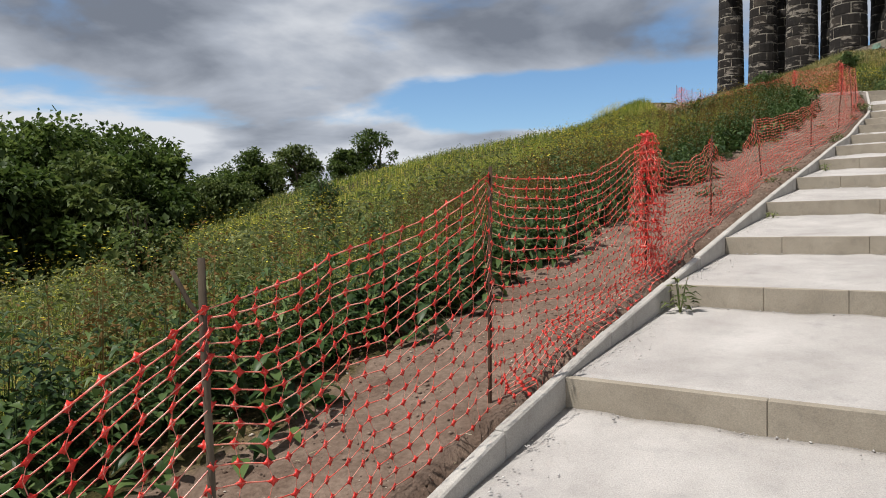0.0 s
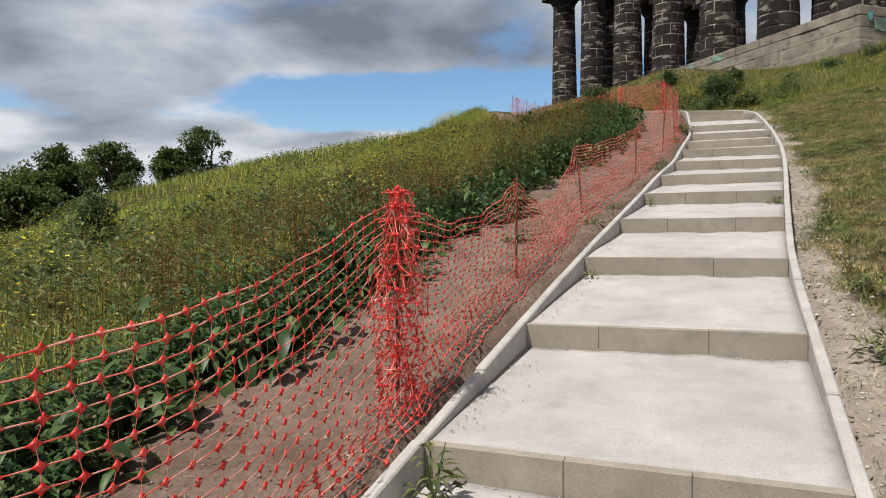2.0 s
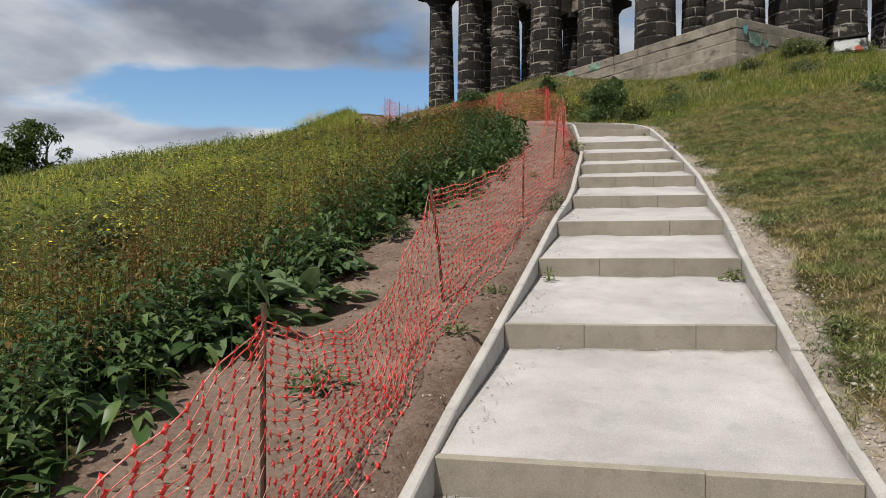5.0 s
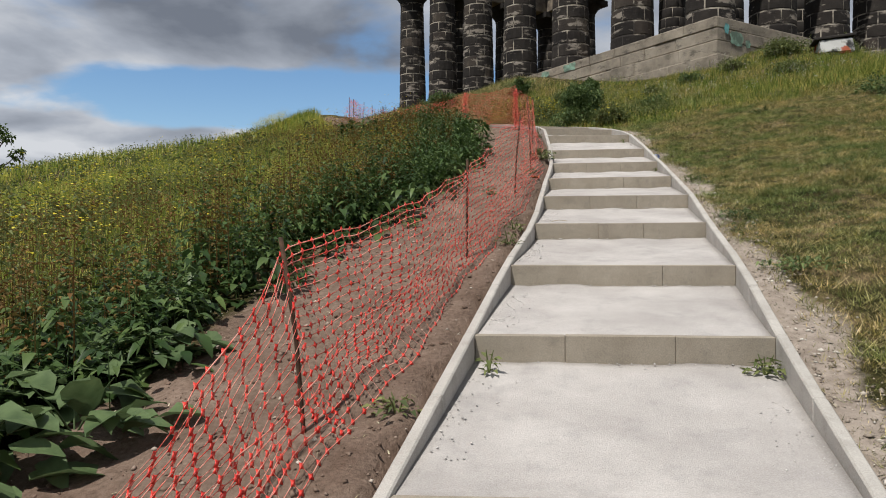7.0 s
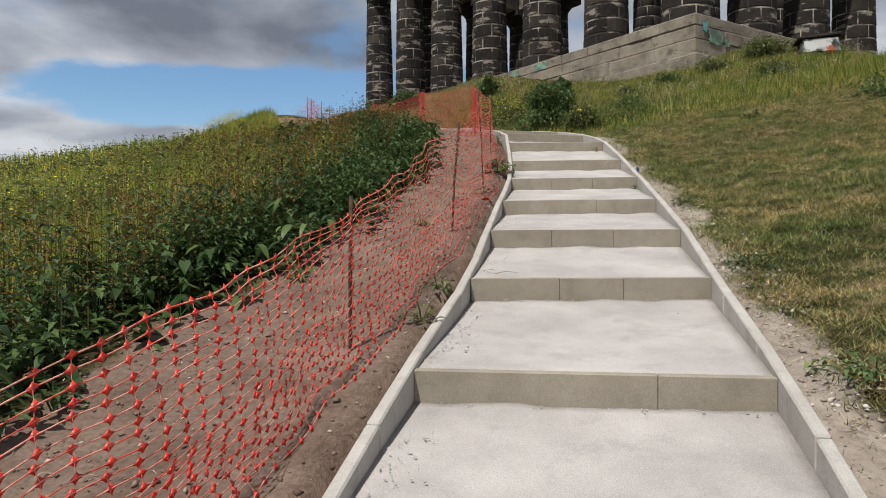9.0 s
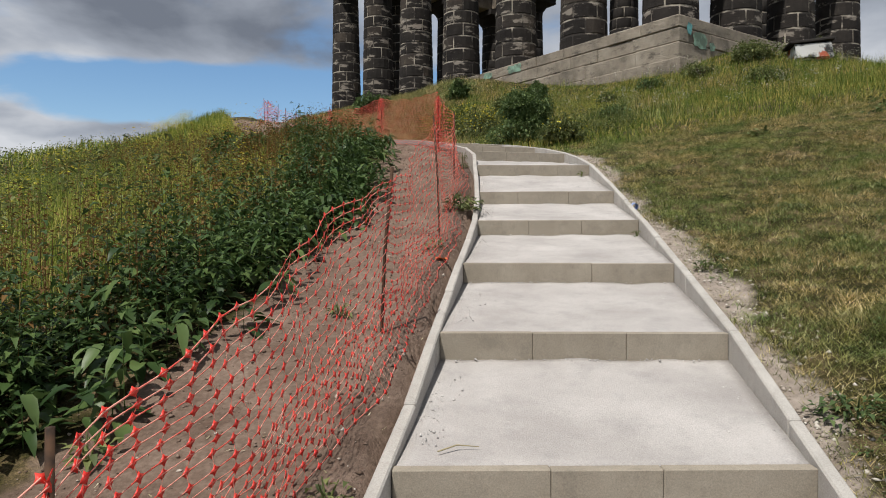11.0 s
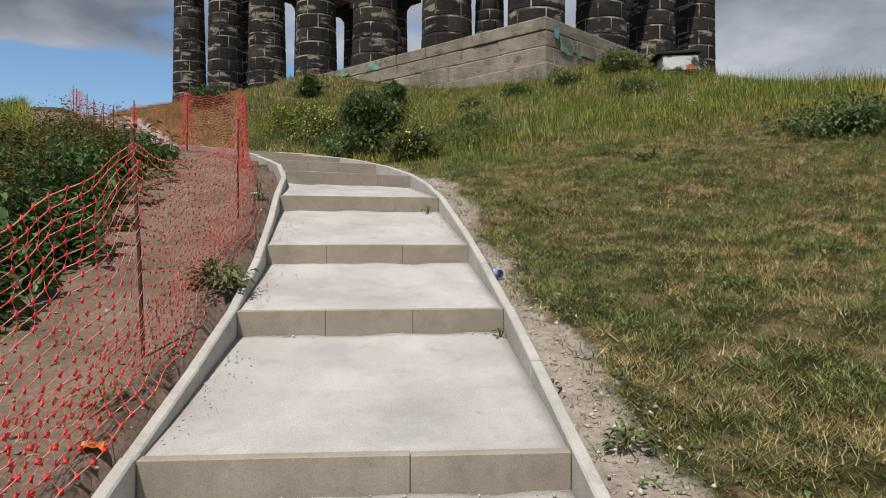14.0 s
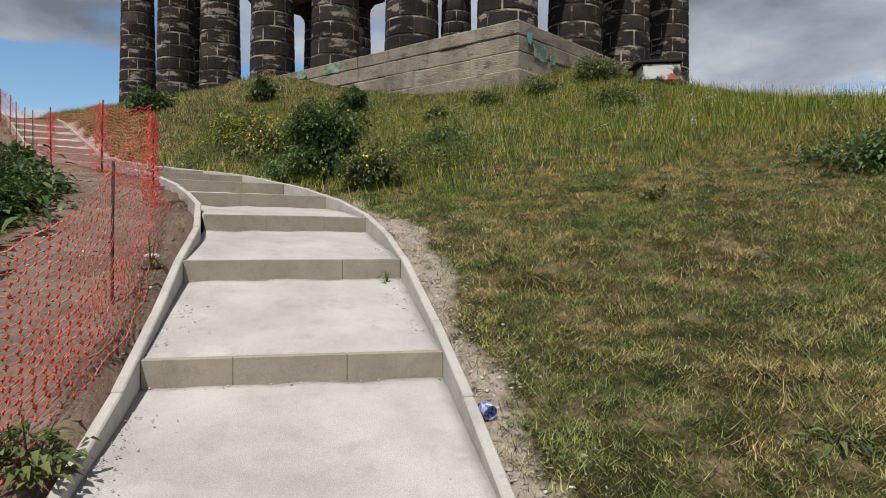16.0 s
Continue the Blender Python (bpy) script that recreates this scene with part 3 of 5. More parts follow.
for k, (x, z, w, h, mt) in enumerate(((-0.35, -0.72, 0.8, 0.55, M_GREEN), (-0.95, -0.42, 0.3, 0.4, M_TEAL), (0.35, -0.85, 0.35, 0.3, M_GREEN))):
    paint_patch(w, h, k, mt).matrix_local = MON @ Matrix.Translation((x, -OUT - 0.035, FLOOR_Z + z))
for k, (y, z, w, h) in enumerate(((1.62, -0.25, 0.9, 0.36), (2.05, -0.22, 0.6, 0.3))):
    paint_patch(w, h, 5 + k, M_GREEN).matrix_local = MON @ Matrix.Translation((-OUT - 0.05, y * PITCH, FLOOR_Z + z)) @ Matrix.Rotation(radians(-90), 4, "Z")


# ---- orange barrier fence ----
CELL_W, CELL_H = 0.084, 0.053


def prism(a, b, r, flat):
    """Thin three-sided strands from each a to each b."""
    d = b - a
    d /= np.linalg.norm(d, axis=1, keepdims=True) + 1e-9
    s = np.cross(d, flat)
    s /= np.linalg.norm(s, axis=1, keepdims=True) + 1e-9
    o = np.stack([s * r, -s * r, flat * r * 0.3], 1)
    v = np.concatenate([a[:, None] + o, b[:, None] + o], 1)
    n = len(a)
    base = np.arange(n)[:, None] * 6
    f = np.concatenate([base + np.array([[0, 1, 4, 3]]), base + np.array([[1, 2, 5, 4]]), base + np.array([[2, 0, 3, 5]])])
    return v.reshape(-1, 3), f


def net_mesh(grid, across=True):
    """Net of plastic mesh through a (rows, columns, 3) lattice: strands and star-shaped knots."""
    g = np.asarray(grid)
    du = np.gradient(g, axis=1)
    dv = np.gradient(g, axis=0)
    nrm = np.cross(du, dv)
    nrm /= np.linalg.norm(nrm, axis=2, keepdims=True) + 1e-9
    quads = [prism(g[:, :-1].reshape(-1, 3), g[:, 1:].reshape(-1, 3), 0.0020, nrm[:, :-1].reshape(-1, 3)),
             prism(g[:-1].reshape(-1, 3), g[1:].reshape(-1, 3), 0.0011, nrm[:-1].reshape(-1, 3))]
    if not across:
        keep = np.linalg.norm(g[:, 1:] - g[:, :-1], axis=2) < 0.075
        quads[0] = prism(g[:, :-1][keep], g[:, 1:][keep], 0.0021, nrm[:, :-1][keep])
        quads[1] = prism(g[:-1].reshape(-1, 3), g[1:].reshape(-1, 3), 0.0024, nrm[:-1].reshape(-1, 3))
    else:
        quads.append(prism(g[-1, :-1], g[-1, 1:], 0.0026, nrm[-1, :-1]))
        quads.append(prism(g[-2, :-1], g[-2, 1:], 0.0023, nrm[-2, :-1]))
    qv, qf = join_arrays(quads)
    lu = du / (np.linalg.norm(du, axis=2, keepdims=True) + 1e-9)
    lv = dv / (np.linalg.norm(dv, axis=2, keepdims=True) + 1e-9)
    c = g.reshape(-1, 3)
    lu, lv, nm = lu.reshape(-1, 3), lv.reshape(-1, 3), nrm.reshape(-1, 3)
    k = 0.0128 if across else 0.0085
    star = np.stack([c + lu * k * 1.6, c + (lu + lv) * k * 0.56, c + lv * k * 1.25, c + (lv - lu) * k * 0.56, c - lu * k * 1.6, c - (lu + lv) * k * 0.56, c - lv * k * 1.25, c + (lu - lv) * k * 0.56, c + nm * 0.0005, c - nm * 0.0005], 1)
    base = np.arange(len(c))[:, None] * 10
    tri = np.concatenate([np.concatenate([base + np.array([[i, (i + 1) % 8, 8]]), base + np.array([[(i + 1) % 8, i, 9]])]) for i in range(8)])
    vs = np.concatenate([qv, star.reshape(-1, 3)])
    me = mesh_np("net", vs, [qf, tri + len(qv)], M_NET)
    me.materials.append(M_STRAND)
    kind = np.zeros(len(me.polygons), np.int32)
    kind[:len(qf)] = 1 if across else np.random.default_rng(len(qf)).integers(0, 2, len(qf))
    me.polygons.foreach_set("material_index", kind)
    return me


def net_lattice(p, q, hp, hq, sag, cells=1.0, seed=0, bulge=0.05, pinch=(0.0, 0.0), foot=0.0, leans=((0, 0), (0, 0))):
    """p, q: ground points of two posts; hp, hq: the height of the net's top at them."""
    rs = np.random.default_rng(seed)
    length = math.hypot(q[0] - p[0], q[1] - p[1])
    cols, rows = max(3, int(length / (CELL_W * cells)) + 1), max(4, int(1.0 / (CELL_H * cells)))
    u = np.linspace(0, 1, cols)
    v = np.linspace(0, 1, rows)
    ph = rs.uniform(0, 6.28, 8)
    U, V = np.meshgrid(u, v)
    x, y = p[0] + (q[0] - p[0]) * U, p[1] + (q[1] - p[1]) * U
    nx_, ny_ = -(q[1] - p[1]) / length, (q[0] - p[0]) / length
    mid = np.sin(np.pi * U)
    top = hp + (hq - hp) * U - sag * 4 * U * (1 - U)
    side = bulge * mid * (np.sin(2 * np.pi * U + ph[0]) * 0.6 + np.sin(5 * U + 3 * V + ph[1]) * 0.5) + 0.012 * np.sin(31 * U + 5 * V + ph[2]) - foot * (1 - V) ** 2
    drop = 0.025 * np.sin(17 * U + ph[3] + 2.0 * V) * V * (1 - V) * 2
    # strands are drawn up to the post at both ends
    pull = pinch[0] * np.exp(-U * length / 0.25) + pinch[1] * np.exp(-(1 - U) * length / 0.25)
    hgt = top * (V + pull * V * (1 - V)) + drop
    x = x + nx_ * side + 0.006 * np.sin(41 * V + 13 * U + ph[4])
    y = y + ny_ * side + 0.006 * np.sin(37 * V + 11 * U + ph[5])
    z = ground_z(x, y) + 0.012 + hgt
    x = x + (leans[0][0] * (1 - U) + leans[1][0] * U) * V
    y = y + (leans[0][1] * (1 - U) + leans[1][1] * U) * V
    return np.stack([x, y, z], -1)


def bundle_lattice(p, h, seed, width=0.26, folds=34):
    """Spare net gathered in folds round a post."""
    rs = np.random.default_rng(seed)
    rows = int(h / CELL_H)
    g = np.zeros((rows, folds, 3))
    an = np.cumsum(rs.uniform(0.5, 1.5, folds))
    for j in range(rows):
        t = j / (rows - 1)
        r = width * (0.12 + 0.36 * max(0.0, 1 - t) ** 0.6 * (0.75 + 0.25 * math.sin(9 * t + seed)))
        wob = an + 0.7 * math.sin(5 * t) + rs.normal(0, 0.16, folds)
        rr = r * (0.45 + 0.75 * np.abs(np.sin(np.arange(folds) * 1.9))) + rs.normal(0, 0.016, folds)
        g[j, :, 0] = p[0] + rr * np.cos(wob)
        g[j, :, 1] = p[1] + rr * np.sin(wob)
        g[j, :, 2] = ground_z(p[0], p[1]) + h * t + rs.normal(0, 0.009, folds) - 0.05 * rr / width * t
    return g


fence = thing("barrier_fence", "orange plastic mesh barrier fence on rusty steel pins", "fence")
POSTS = [(-1.52, -0.6, 0.5, 0.6), (-1.30, 1.24, 0.86, 0.9), (-1.17, 2.72, 0.97, 1.02), (-0.92, 4.90, 0.90, 0.96), (-0.71, 7.05, 0.71, 0.77),
         (-0.35, 9.41, 0.67, 0.75), (0.23, 11.85, 0.62, 0.72), (0.70, 14.15, 0.78, 0.86), (1.06, 16.38, 0.96, 1.02), (1.28, 18.85, 0.74, 0.80),
         (1.14, 21.5, 0.82, 0.88)]

LEANS = {5: (-0.09, 0.0), 7: (0.07, -0.03), 8: (-0.05, 0.02), 9: (0.01, 0.0)}


def post(p, h, radius=0.009, parent=None, lean=None):
    z = float(ground_z(p[0], p[1]))
    lean = lean or (random.uniform(-0.03, 0.03), random.uniform(-0.03, 0.03))
    pts = [(p[0], p[1], z - 0.15), (p[0] + lean[0] * 0.4, p[1] + lean[1] * 0.4, z + h * 0.5), (p[0] + lean[0], p[1] + lean[1], z + h)]
    v, f = tube(pts, [radius] * 3, 7)
    cap = np.array([[14, 15, 16, 17, 18, 19, 20]])
    part("pin", mesh_np("pin", v, [f, cap], M_RUST), None, parent or fence, "rusty steel pin")


for k, (x, y, nh, ph_) in enumerate(POSTS):
    if k != 1:
        post((x, y), ph_, 0.009, None, LEANS.get(k, (0.01, 0.01)))
SAGS = (0.04, 0.05, 0.12, 0.19, 0.34, 0.03, -0.05, 0.10, 0.16, 0.03)
for k in range(len(POSTS) - 1):
    a0, b0 = POSTS[k], POSTS[k + 1]
    part("net", net_mesh(net_lattice(a0, b0, a0[2], b0[2], SAGS[k], 1.0, 20 + k, 0.05, (0.5, 0.5), 0.05, (LEANS.get(k, (0, 0)), LEANS.get(k + 1, (0, 0))))), None, fence, "faded orange-red plastic mesh")
# gathered net on the pin beside the path
part("gathered_net", net_mesh(bundle_lattice((-0.90, 4.88), 0.95, 3, 0.32, 40), False), None, fence, "bunched orange mesh hanging on a pin")
part("gathered_net", net_mesh(bundle_lattice((1.14, 21.5), 0.85, 5, 0.20, 22), False), None, fence, "bunched orange mesh hanging on a pin")
# slumped lower edge, heaped in folds on the soil towards the path
for i, w in ((2, 0.10), (3, 0.14), (4, 0.20), (5, 0.24), (6, 0.24), (7, 0.22), (8, 0.24), (9, 0.2)):
    a0, b0 = POSTS[i], POSTS[i + 1]
    for k, (out, h) in enumerate(((0.06, w),)):
        part("net_fold", net_mesh(net_lattice((a0[0] + out, a0[1]), (b0[0] + out, b0[1]), h, h, -0.03, 0.95, 60 + 2 * i + k, 0.06, (0, 0), 0.10)[::3]), None, fence, "slumped fold of orange mesh on the soil")

# forked stick that carries the second hanging point of the net
z0 = float(ground_z(-1.30, 1.24))
stick = thing("forked_stick", "dark forked branch holding up the orange fence", "branch", (-1.30, 1.24, z0))
v, f = tube([(0.03, 0.0, -0.1), (0.012, 0.004, 0.45), (0.0, 0.0, 0.8), (-0.004, 0.0, 1.0)], [0.0095, 0.010, 0.011, 0.0095], 9)
part("stem", mesh_np("stem", v, [f, np.array([list(range(27, 36))])], M_BARK), None, stick)
v, f = tube([(-0.002, 0.0, 0.845), (-0.03, -0.015, 0.885), (-0.05, -0.025, 0.93), (-0.068, -0.034, 0.968)], [0.006, 0.0065, 0.006, 0.0055], 8)
part("twig", mesh_np("twig", v, [f, np.array([list(range(24, 32))])], M_BARK), None, stick)

# the fence goes on along the outer kerb of the upper flight
UPPER = [(1.14, 21.5), (0.02, 25.0), (-1.55, 28.7), (-2.62, 31.5), (-3.3, 33.3), (-3.95, 34.9), (-4.55, 36.4), (-5.6, 38.8)]
upper = thing("barrier_fence", "faded orange mesh fence along the upper steps", "fence")
for k, p in enumerate(UPPER[1:]):
    post(p, 1.0, 0.011, upper)
for k in range(len(UPPER) - 1):
    part("net", net_mesh(net_lattice(UPPER[k], UPPER[k + 1], 0.92, 0.92, 0.10, 0.8 if k < 3 else 1.25, 90 + k, 0.08, (0.4, 0.4))), None, upper, "faded orange-red plastic mesh")
for k, h, w in ((1, 0.95, 0.3), (2, 0.9, 0.26)):
    part("gathered_net", net_mesh(bundle_lattice(UPPER[k], h, 30 + k, w, 18), False), None, upper, "bunched orange mesh hanging on a pin")
peak = thing("draped_net", "red mesh draped over a pin on the crest", "fence")
post((-5.25, 37.9), 1.0, 0.012, peak)
part("net", net_mesh(bundle_lattice((-5.25, 37.9), 0.95, 9, 1.2, 36), False), None, peak)


# ---- grass and herbs ----
def unit_rand(n, r):
    an = r.uniform(0, 2 * np.pi, n)
    return np.cos(an), np.sin(an)


def blades(P, h, w, lean, r):
    """Grass blades: a bent two-piece blade at each point P, as verts, quads and triangles."""
    n = len(P)
    cx, sy = unit_rand(n, r)
    side = np.stack([-sy, cx, np.zeros(n)], 1) * (w * 0.5)[:, None]
    fwd = np.stack([cx, sy, np.zeros(n)], 1)
    m = P + fwd * (lean * h * 0.35)[:, None] + np.array([0, 0, 1]) * (h * 0.6)[:, None]
    t = P + fwd * (lean * h)[:, None] + np.array([0, 0, 1]) * (h * (1.0 - 0.25 * lean))[:, None]
    v = np.stack([P - side, P + side, m + side * 0.7, m - side * 0.7, t], 1).reshape(-1, 3)
    b = np.arange(n)[:, None] * 5
    return v, b + np.array([[0, 1, 2, 3]]), b + np.array([[3, 2, 4]])


def leaves(C, axis_, length, width, droop, r, fold=0.25):
    """Leaves with a folded midrib: base C, pointing along axis_."""
    n = len(C)
    ax = axis_ / (np.linalg.norm(axis_, axis=1, keepdims=True) + 1e-9)
    sd = np.cross(ax, np.array([0, 0, 1.0])) + r.normal(0, 0.15, (n, 3))
    sd /= np.linalg.norm(sd, axis=1, keepdims=True) + 1e-9
    up = np.cross(sd, ax)
    mid = C + ax * (length * 0.45)[:, None]
    tip = C + ax * (length)[:, None] + np.array([0, 0, -1.0]) * (droop * length)[:, None]
    lift = up * (width * fold)[:, None]
    v = np.stack([C, mid + sd * (width * 0.5)[:, None] + lift, mid, mid - sd * (width * 0.5)[:, None] + lift, tip], 1).reshape(-1, 3)
    b = np.arange(n)[:, None] * 5
    return v, np.concatenate([b + np.array([[0, 1, 2]]), b + np.array([[2, 1, 4]]), b + np.array([[0, 2, 3]]), b + np.array([[2, 4, 3]])])


def slips(C, axis_, length, width, droop, r, fold=0.25):
    """Small leaves and petals: two faces folded along the rib."""
    v, _ = leaves(C, axis_, length, width, droop, r, fold)
    b = np.arange(len(C))[:, None] * 4
    return v.reshape(-1, 5, 3)[:, (0, 1, 4, 3)].reshape(-1, 3), np.concatenate([b + np.array([[0, 1, 2]]), b + np.array([[0, 2, 3]])])


def broad_leaves(C, axis_, length, width, droop, r, wave=0.06):
    """Large leaves in four lengths, with a folded rib, a curved droop and a wavy edge."""
    n = len(C)
    ax = axis_ / (np.linalg.norm(axis_, axis=1, keepdims=True) + 1e-9)
    sd = np.cross(ax, np.array([0, 0, 1.0])) + r.normal(0, 0.12, (n, 3))
    sd /= np.linalg.norm(sd, axis=1, keepdims=True) + 1e-9
    up = np.cross(sd, ax)
    rows = []
    for t, w in ((0.0, 0.05), (0.2, 0.8), (0.45, 1.0), (0.75, 0.68), (1.0, 0.04)):
        mid = C + ax * (length * t)[:, None] - np.array([0, 0, 1.0]) * (droop * length * t * t)[:, None]
        for s in (-1, 0, 1):
            edge = up * (width * (0.16 * abs(s) * w + wave * r.normal(0, 1, n) * abs(s)))[:, None]
            rows.append(mid + sd * (width * 0.5 * w * s)[:, None] + edge)
    v = np.stack(rows, 1).reshape(-1, 3)
    b = np.arange(n)[:, None] * 15
    q = [b + np.array([[k * 3 + s, k * 3 + s + 1, k * 3 + s + 4, k * 3 + s + 3]]) for k in range(4) for s in (0, 1)]
    return v, np.concatenate(q)


def scatter(n, x0, x1, y0, y1, keep, r):
    x, y = r.uniform(x0, x1, n), r.uniform(y0, y1, n)
    k = keep(x, y)
    x, y = x[k], y[k]
    return np.stack([x, y, ground_z(x, y) - 0.01], 1)


def left_of(x, y):
    return centre_x(y) - x - soil_edge(y)


def under_plinth(x, y):
    q = np.stack([x - 9.77, y - 35.35], 0)
    c, s = math.cos(MON_TURN), math.sin(MON_TURN)
    lx, ly = c * q[0] + s * q[1], -s * q[0] + c * q[1]
    return (lx > -1.7) & (ly > -1.7)


LATTICE = np.random.default_rng(99).uniform(0, 1, (128, 128))


def patch(x, y, s, seed=0.0):
    """Uneven patches between 0 and 1, about 3 / s metres across, with a finer grain on them."""
    total = 0.0
    for k, (f, w) in enumerate(((0.36, 0.68), (0.95, 0.32))):
        u, v = x * s * f + 17.3 * seed + 31 * k, y * s * f + 9.1 * seed + 5.7 * k
        i, j = np.floor(u).astype(int), np.floor(v).astype(int)
        a, b = u - i, v - j
        a, b = a * a * (3 - 2 * a), b * b * (3 - 2 * b)
        n = [LATTICE[(i + p) % 128, (j + q) % 128] for p, q in ((0, 0), (1, 0), (0, 1), (1, 1))]
        total = total + w * ((n[0] * (1 - a) + n[1] * a) * (1 - b) + (n[2] * (1 - a) + n[3] * a) * b)
    return np.clip((total - 0.5) * 1.5 + 0.5, 0, 1)


def blade_stuff(name, label, P, h, w, lean, material, r, category="grass"):
    v, q, t = blades(P, h, w, lean, r)
    return tagged(new(name, mesh_np(name, v, [q, t], material)), label, category, kind="stuff")


def turf_blades(name, label, P, h, w, lean, material, r):
    """Short grass: one slender triangle a blade."""
    n = len(P)
    cx, sy = unit_rand(n, r)
    side = np.stack([-sy, cx, np.zeros(n)], 1) * (w * 0.5)[:, None]
    tip = P + np.stack([cx, sy, np.zeros(n)], 1) * (lean * h)[:, None] + np.array([0, 0, 1.0]) * h[:, None]
    v = np.stack([P - side, P + side, tip], 1).reshape(-1, 3)
    return tagged(new(name, mesh_np(name, v, [np.arange(n * 3).reshape(-1, 3)], material)), label, "grass", kind="stuff")


rg = np.random.default_rng(21)


def turf_keep(x, y):
    d = x - centre_x(y)
    edge = 1.03 + 0.09 * np.sin(1.3 * y) + 0.06 * np.sin(4.3 * y) + rg.normal(0, 0.13, len(x))
    thin = rg.uniform(0, 1, len(x)) < 0.3 + 0.7 * patch(x, y, 4.5)
    return (d > edge) & (d < 1.6 + 0.5 * (y - 4) + np.maximum(y - 18, 0)) & thin & ~under_plinth(x, y)


P = scatter(980000, 0.8, 8.8, 3.0, 22.5, turf_keep, rg)
P[:, 2] += 0.006
ht = rg.uniform(0.014, 0.05, len(P)) * (0.5 + 0.9 * patch(P[:, 0], P[:, 1], 7.0, 1.0))
turf_blades("short_grass", "short dry mown grass on the slope", P, ht, rg.uniform(0.003, 0.006, len(P)), rg.uniform(0.4, 2.6, len(P)), M_SHORT, rg)
T = scatter(36000, 0.8, 9.0, 3.0, 23.0, turf_keep, rg)
T = np.repeat(T, 14, 0) + np.concatenate([rg.normal(0, 0.026, (len(T) * 14, 2)), np.full((len(T) * 14, 1), 0.004)], 1)
turf_blades("turf_tufts", "coarse tufts of drying grass on the slope", T, rg.uniform(0.03, 0.085, len(T)) * (0.35 + 1.0 * patch(T[:, 0], T[:, 1], 5.0, 3.0)), rg.uniform(0.003, 0.006, len(T)), rg.uniform(0.5, 2.4, len(T)), M_SHORT, rg)
P = scatter(330000, 1.0, 24.0, 16.0, 38.0, lambda x, y: turf_keep(x, y) & ((y > 22) | (x > 8.5)), rg)
ht = rg.uniform(0.06, 0.2, len(P)) * (0.5 + patch(P[:, 0], P[:, 1], 1.3, 1.0))
turf_blades("slope_grass", "dry yellow-green grass on the upper slope", P, ht, rg.uniform(0.006, 0.014, len(P)), rg.uniform(0.2, 1.1, len(P)), M_SLOPE, rg)
# longer grass towards the crest
P = scatter(150000, 2.5, 26.0, 22.0, 40.0, lambda x, y: (x - centre_x(y) > 2.2) & (rg.uniform(0, 1, len(x)) < (0.25 + 0.75 * patch(x, y, 1.6, 4.0)) * patch(x, y, 0.6, 1.0) ** 0.7 * np.clip((y - 22.5) / 4, 0, 1)) & ~under_plinth(x, y), rg)
ht = rg.uniform(0.12, 0.42, len(P)) * (0.55 + 0.8 * patch(P[:, 0], P[:, 1], 2.3, 2.0))
turf_blades("long_grass", "longer seeding grass near the crest", P, ht, rg.uniform(0.006, 0.013, len(P)), rg.uniform(0.1, 0.8, len(P)), M_SLOPE, rg)
# crest fringe to the right
P = scatter(20000, 8.0, 30.0, 18.0, 34.0, lambda x, y: (x - centre_x(y) > 9.0) & (rg.uniform(0, 1, len(x)) < 0.9), rg)
turf_blades("long_grass", "tall seeding grass along the skyline", P, rg.uniform(0.15, 0.42, len(P)), rg.uniform(0.006, 0.012, len(P)), rg.uniform(0.1, 0.6, len(P)), M_SLOPE, rg)

# dry grass on the bank between the upper flight and the columns
P = scatter(130000, -6.0, 7.0, 25.0, 50.0, lambda x, y: (x - centre_x(y) > 1.1) & (x - centre_x(y) < 9.0) & ~under_plinth(x, y), rg)
turf_blades("bank_grass", "dry brownish grass on the bank below the columns", P, rg.uniform(0.08, 0.28, len(P)) * (0.4 + patch(P[:, 0], P[:, 1], 1.6, 6.0)), rg.uniform(0.008, 0.018, len(P)), rg.uniform(0.2, 1.2, len(P)), M_SHORT, rg)

# meadow left of the soil
P = scatter(190000, -13.0, 1.5, 0.0, 34.0, lambda x, y: (left_of(x, y) > 0.9 + rg.uniform(0, 0.9, len(x))) & (rg.uniform(0, 1, len(x)) < 0.4 + 0.6 * patch(x, y, 1.1)), rg)
ht = rg.uniform(0.25, 0.62, len(P)) * (0.65 + 0.5 * patch(P[:, 0], P[:, 1], 0.8, 2.0))
blade_stuff("meadow_grass", "tall yellow-green meadow grass on the slope", P, ht, rg.uniform(0.005, 0.012, len(P)), rg.uniform(0.1, 0.7, len(P)), M_TALL, rg)
P = scatter(95000, -62.0, 2.0, -6.0, 62.0, lambda x, y: (left_of(x, y) > 1.0) & ((x < -13) | (y > 34) | (y < 0)) & (rg.uniform(0, 1, len(x)) < 0.4 + 0.6 * patch(x, y, 0.5)), rg)
ht = rg.uniform(0.3, 0.75, len(P)) * (0.6 + 0.6 * patch(P[:, 0], P[:, 1], 0.4, 2.0))
blade_stuff("meadow_grass", "rough grass on the far hillside", P, ht, rg.uniform(0.025, 0.06, len(P)), rg.uniform(0.1, 0.7, len(P)), M_TALL, rg)
# thick grass over the crest of the mound
P = scatter(42000, -14.0, -4.5, 33.0, 46.0, lambda x, y: left_of(x, y) > -0.6, rg)
turf_blades("crest_grass", "thick yellow-green grass on the crest of the mound", P, rg.uniform(0.2, 0.5, len(P)), rg.uniform(0.012, 0.025, len(P)), rg.uniform(0.1, 0.7, len(P)), M_TALL, rg)
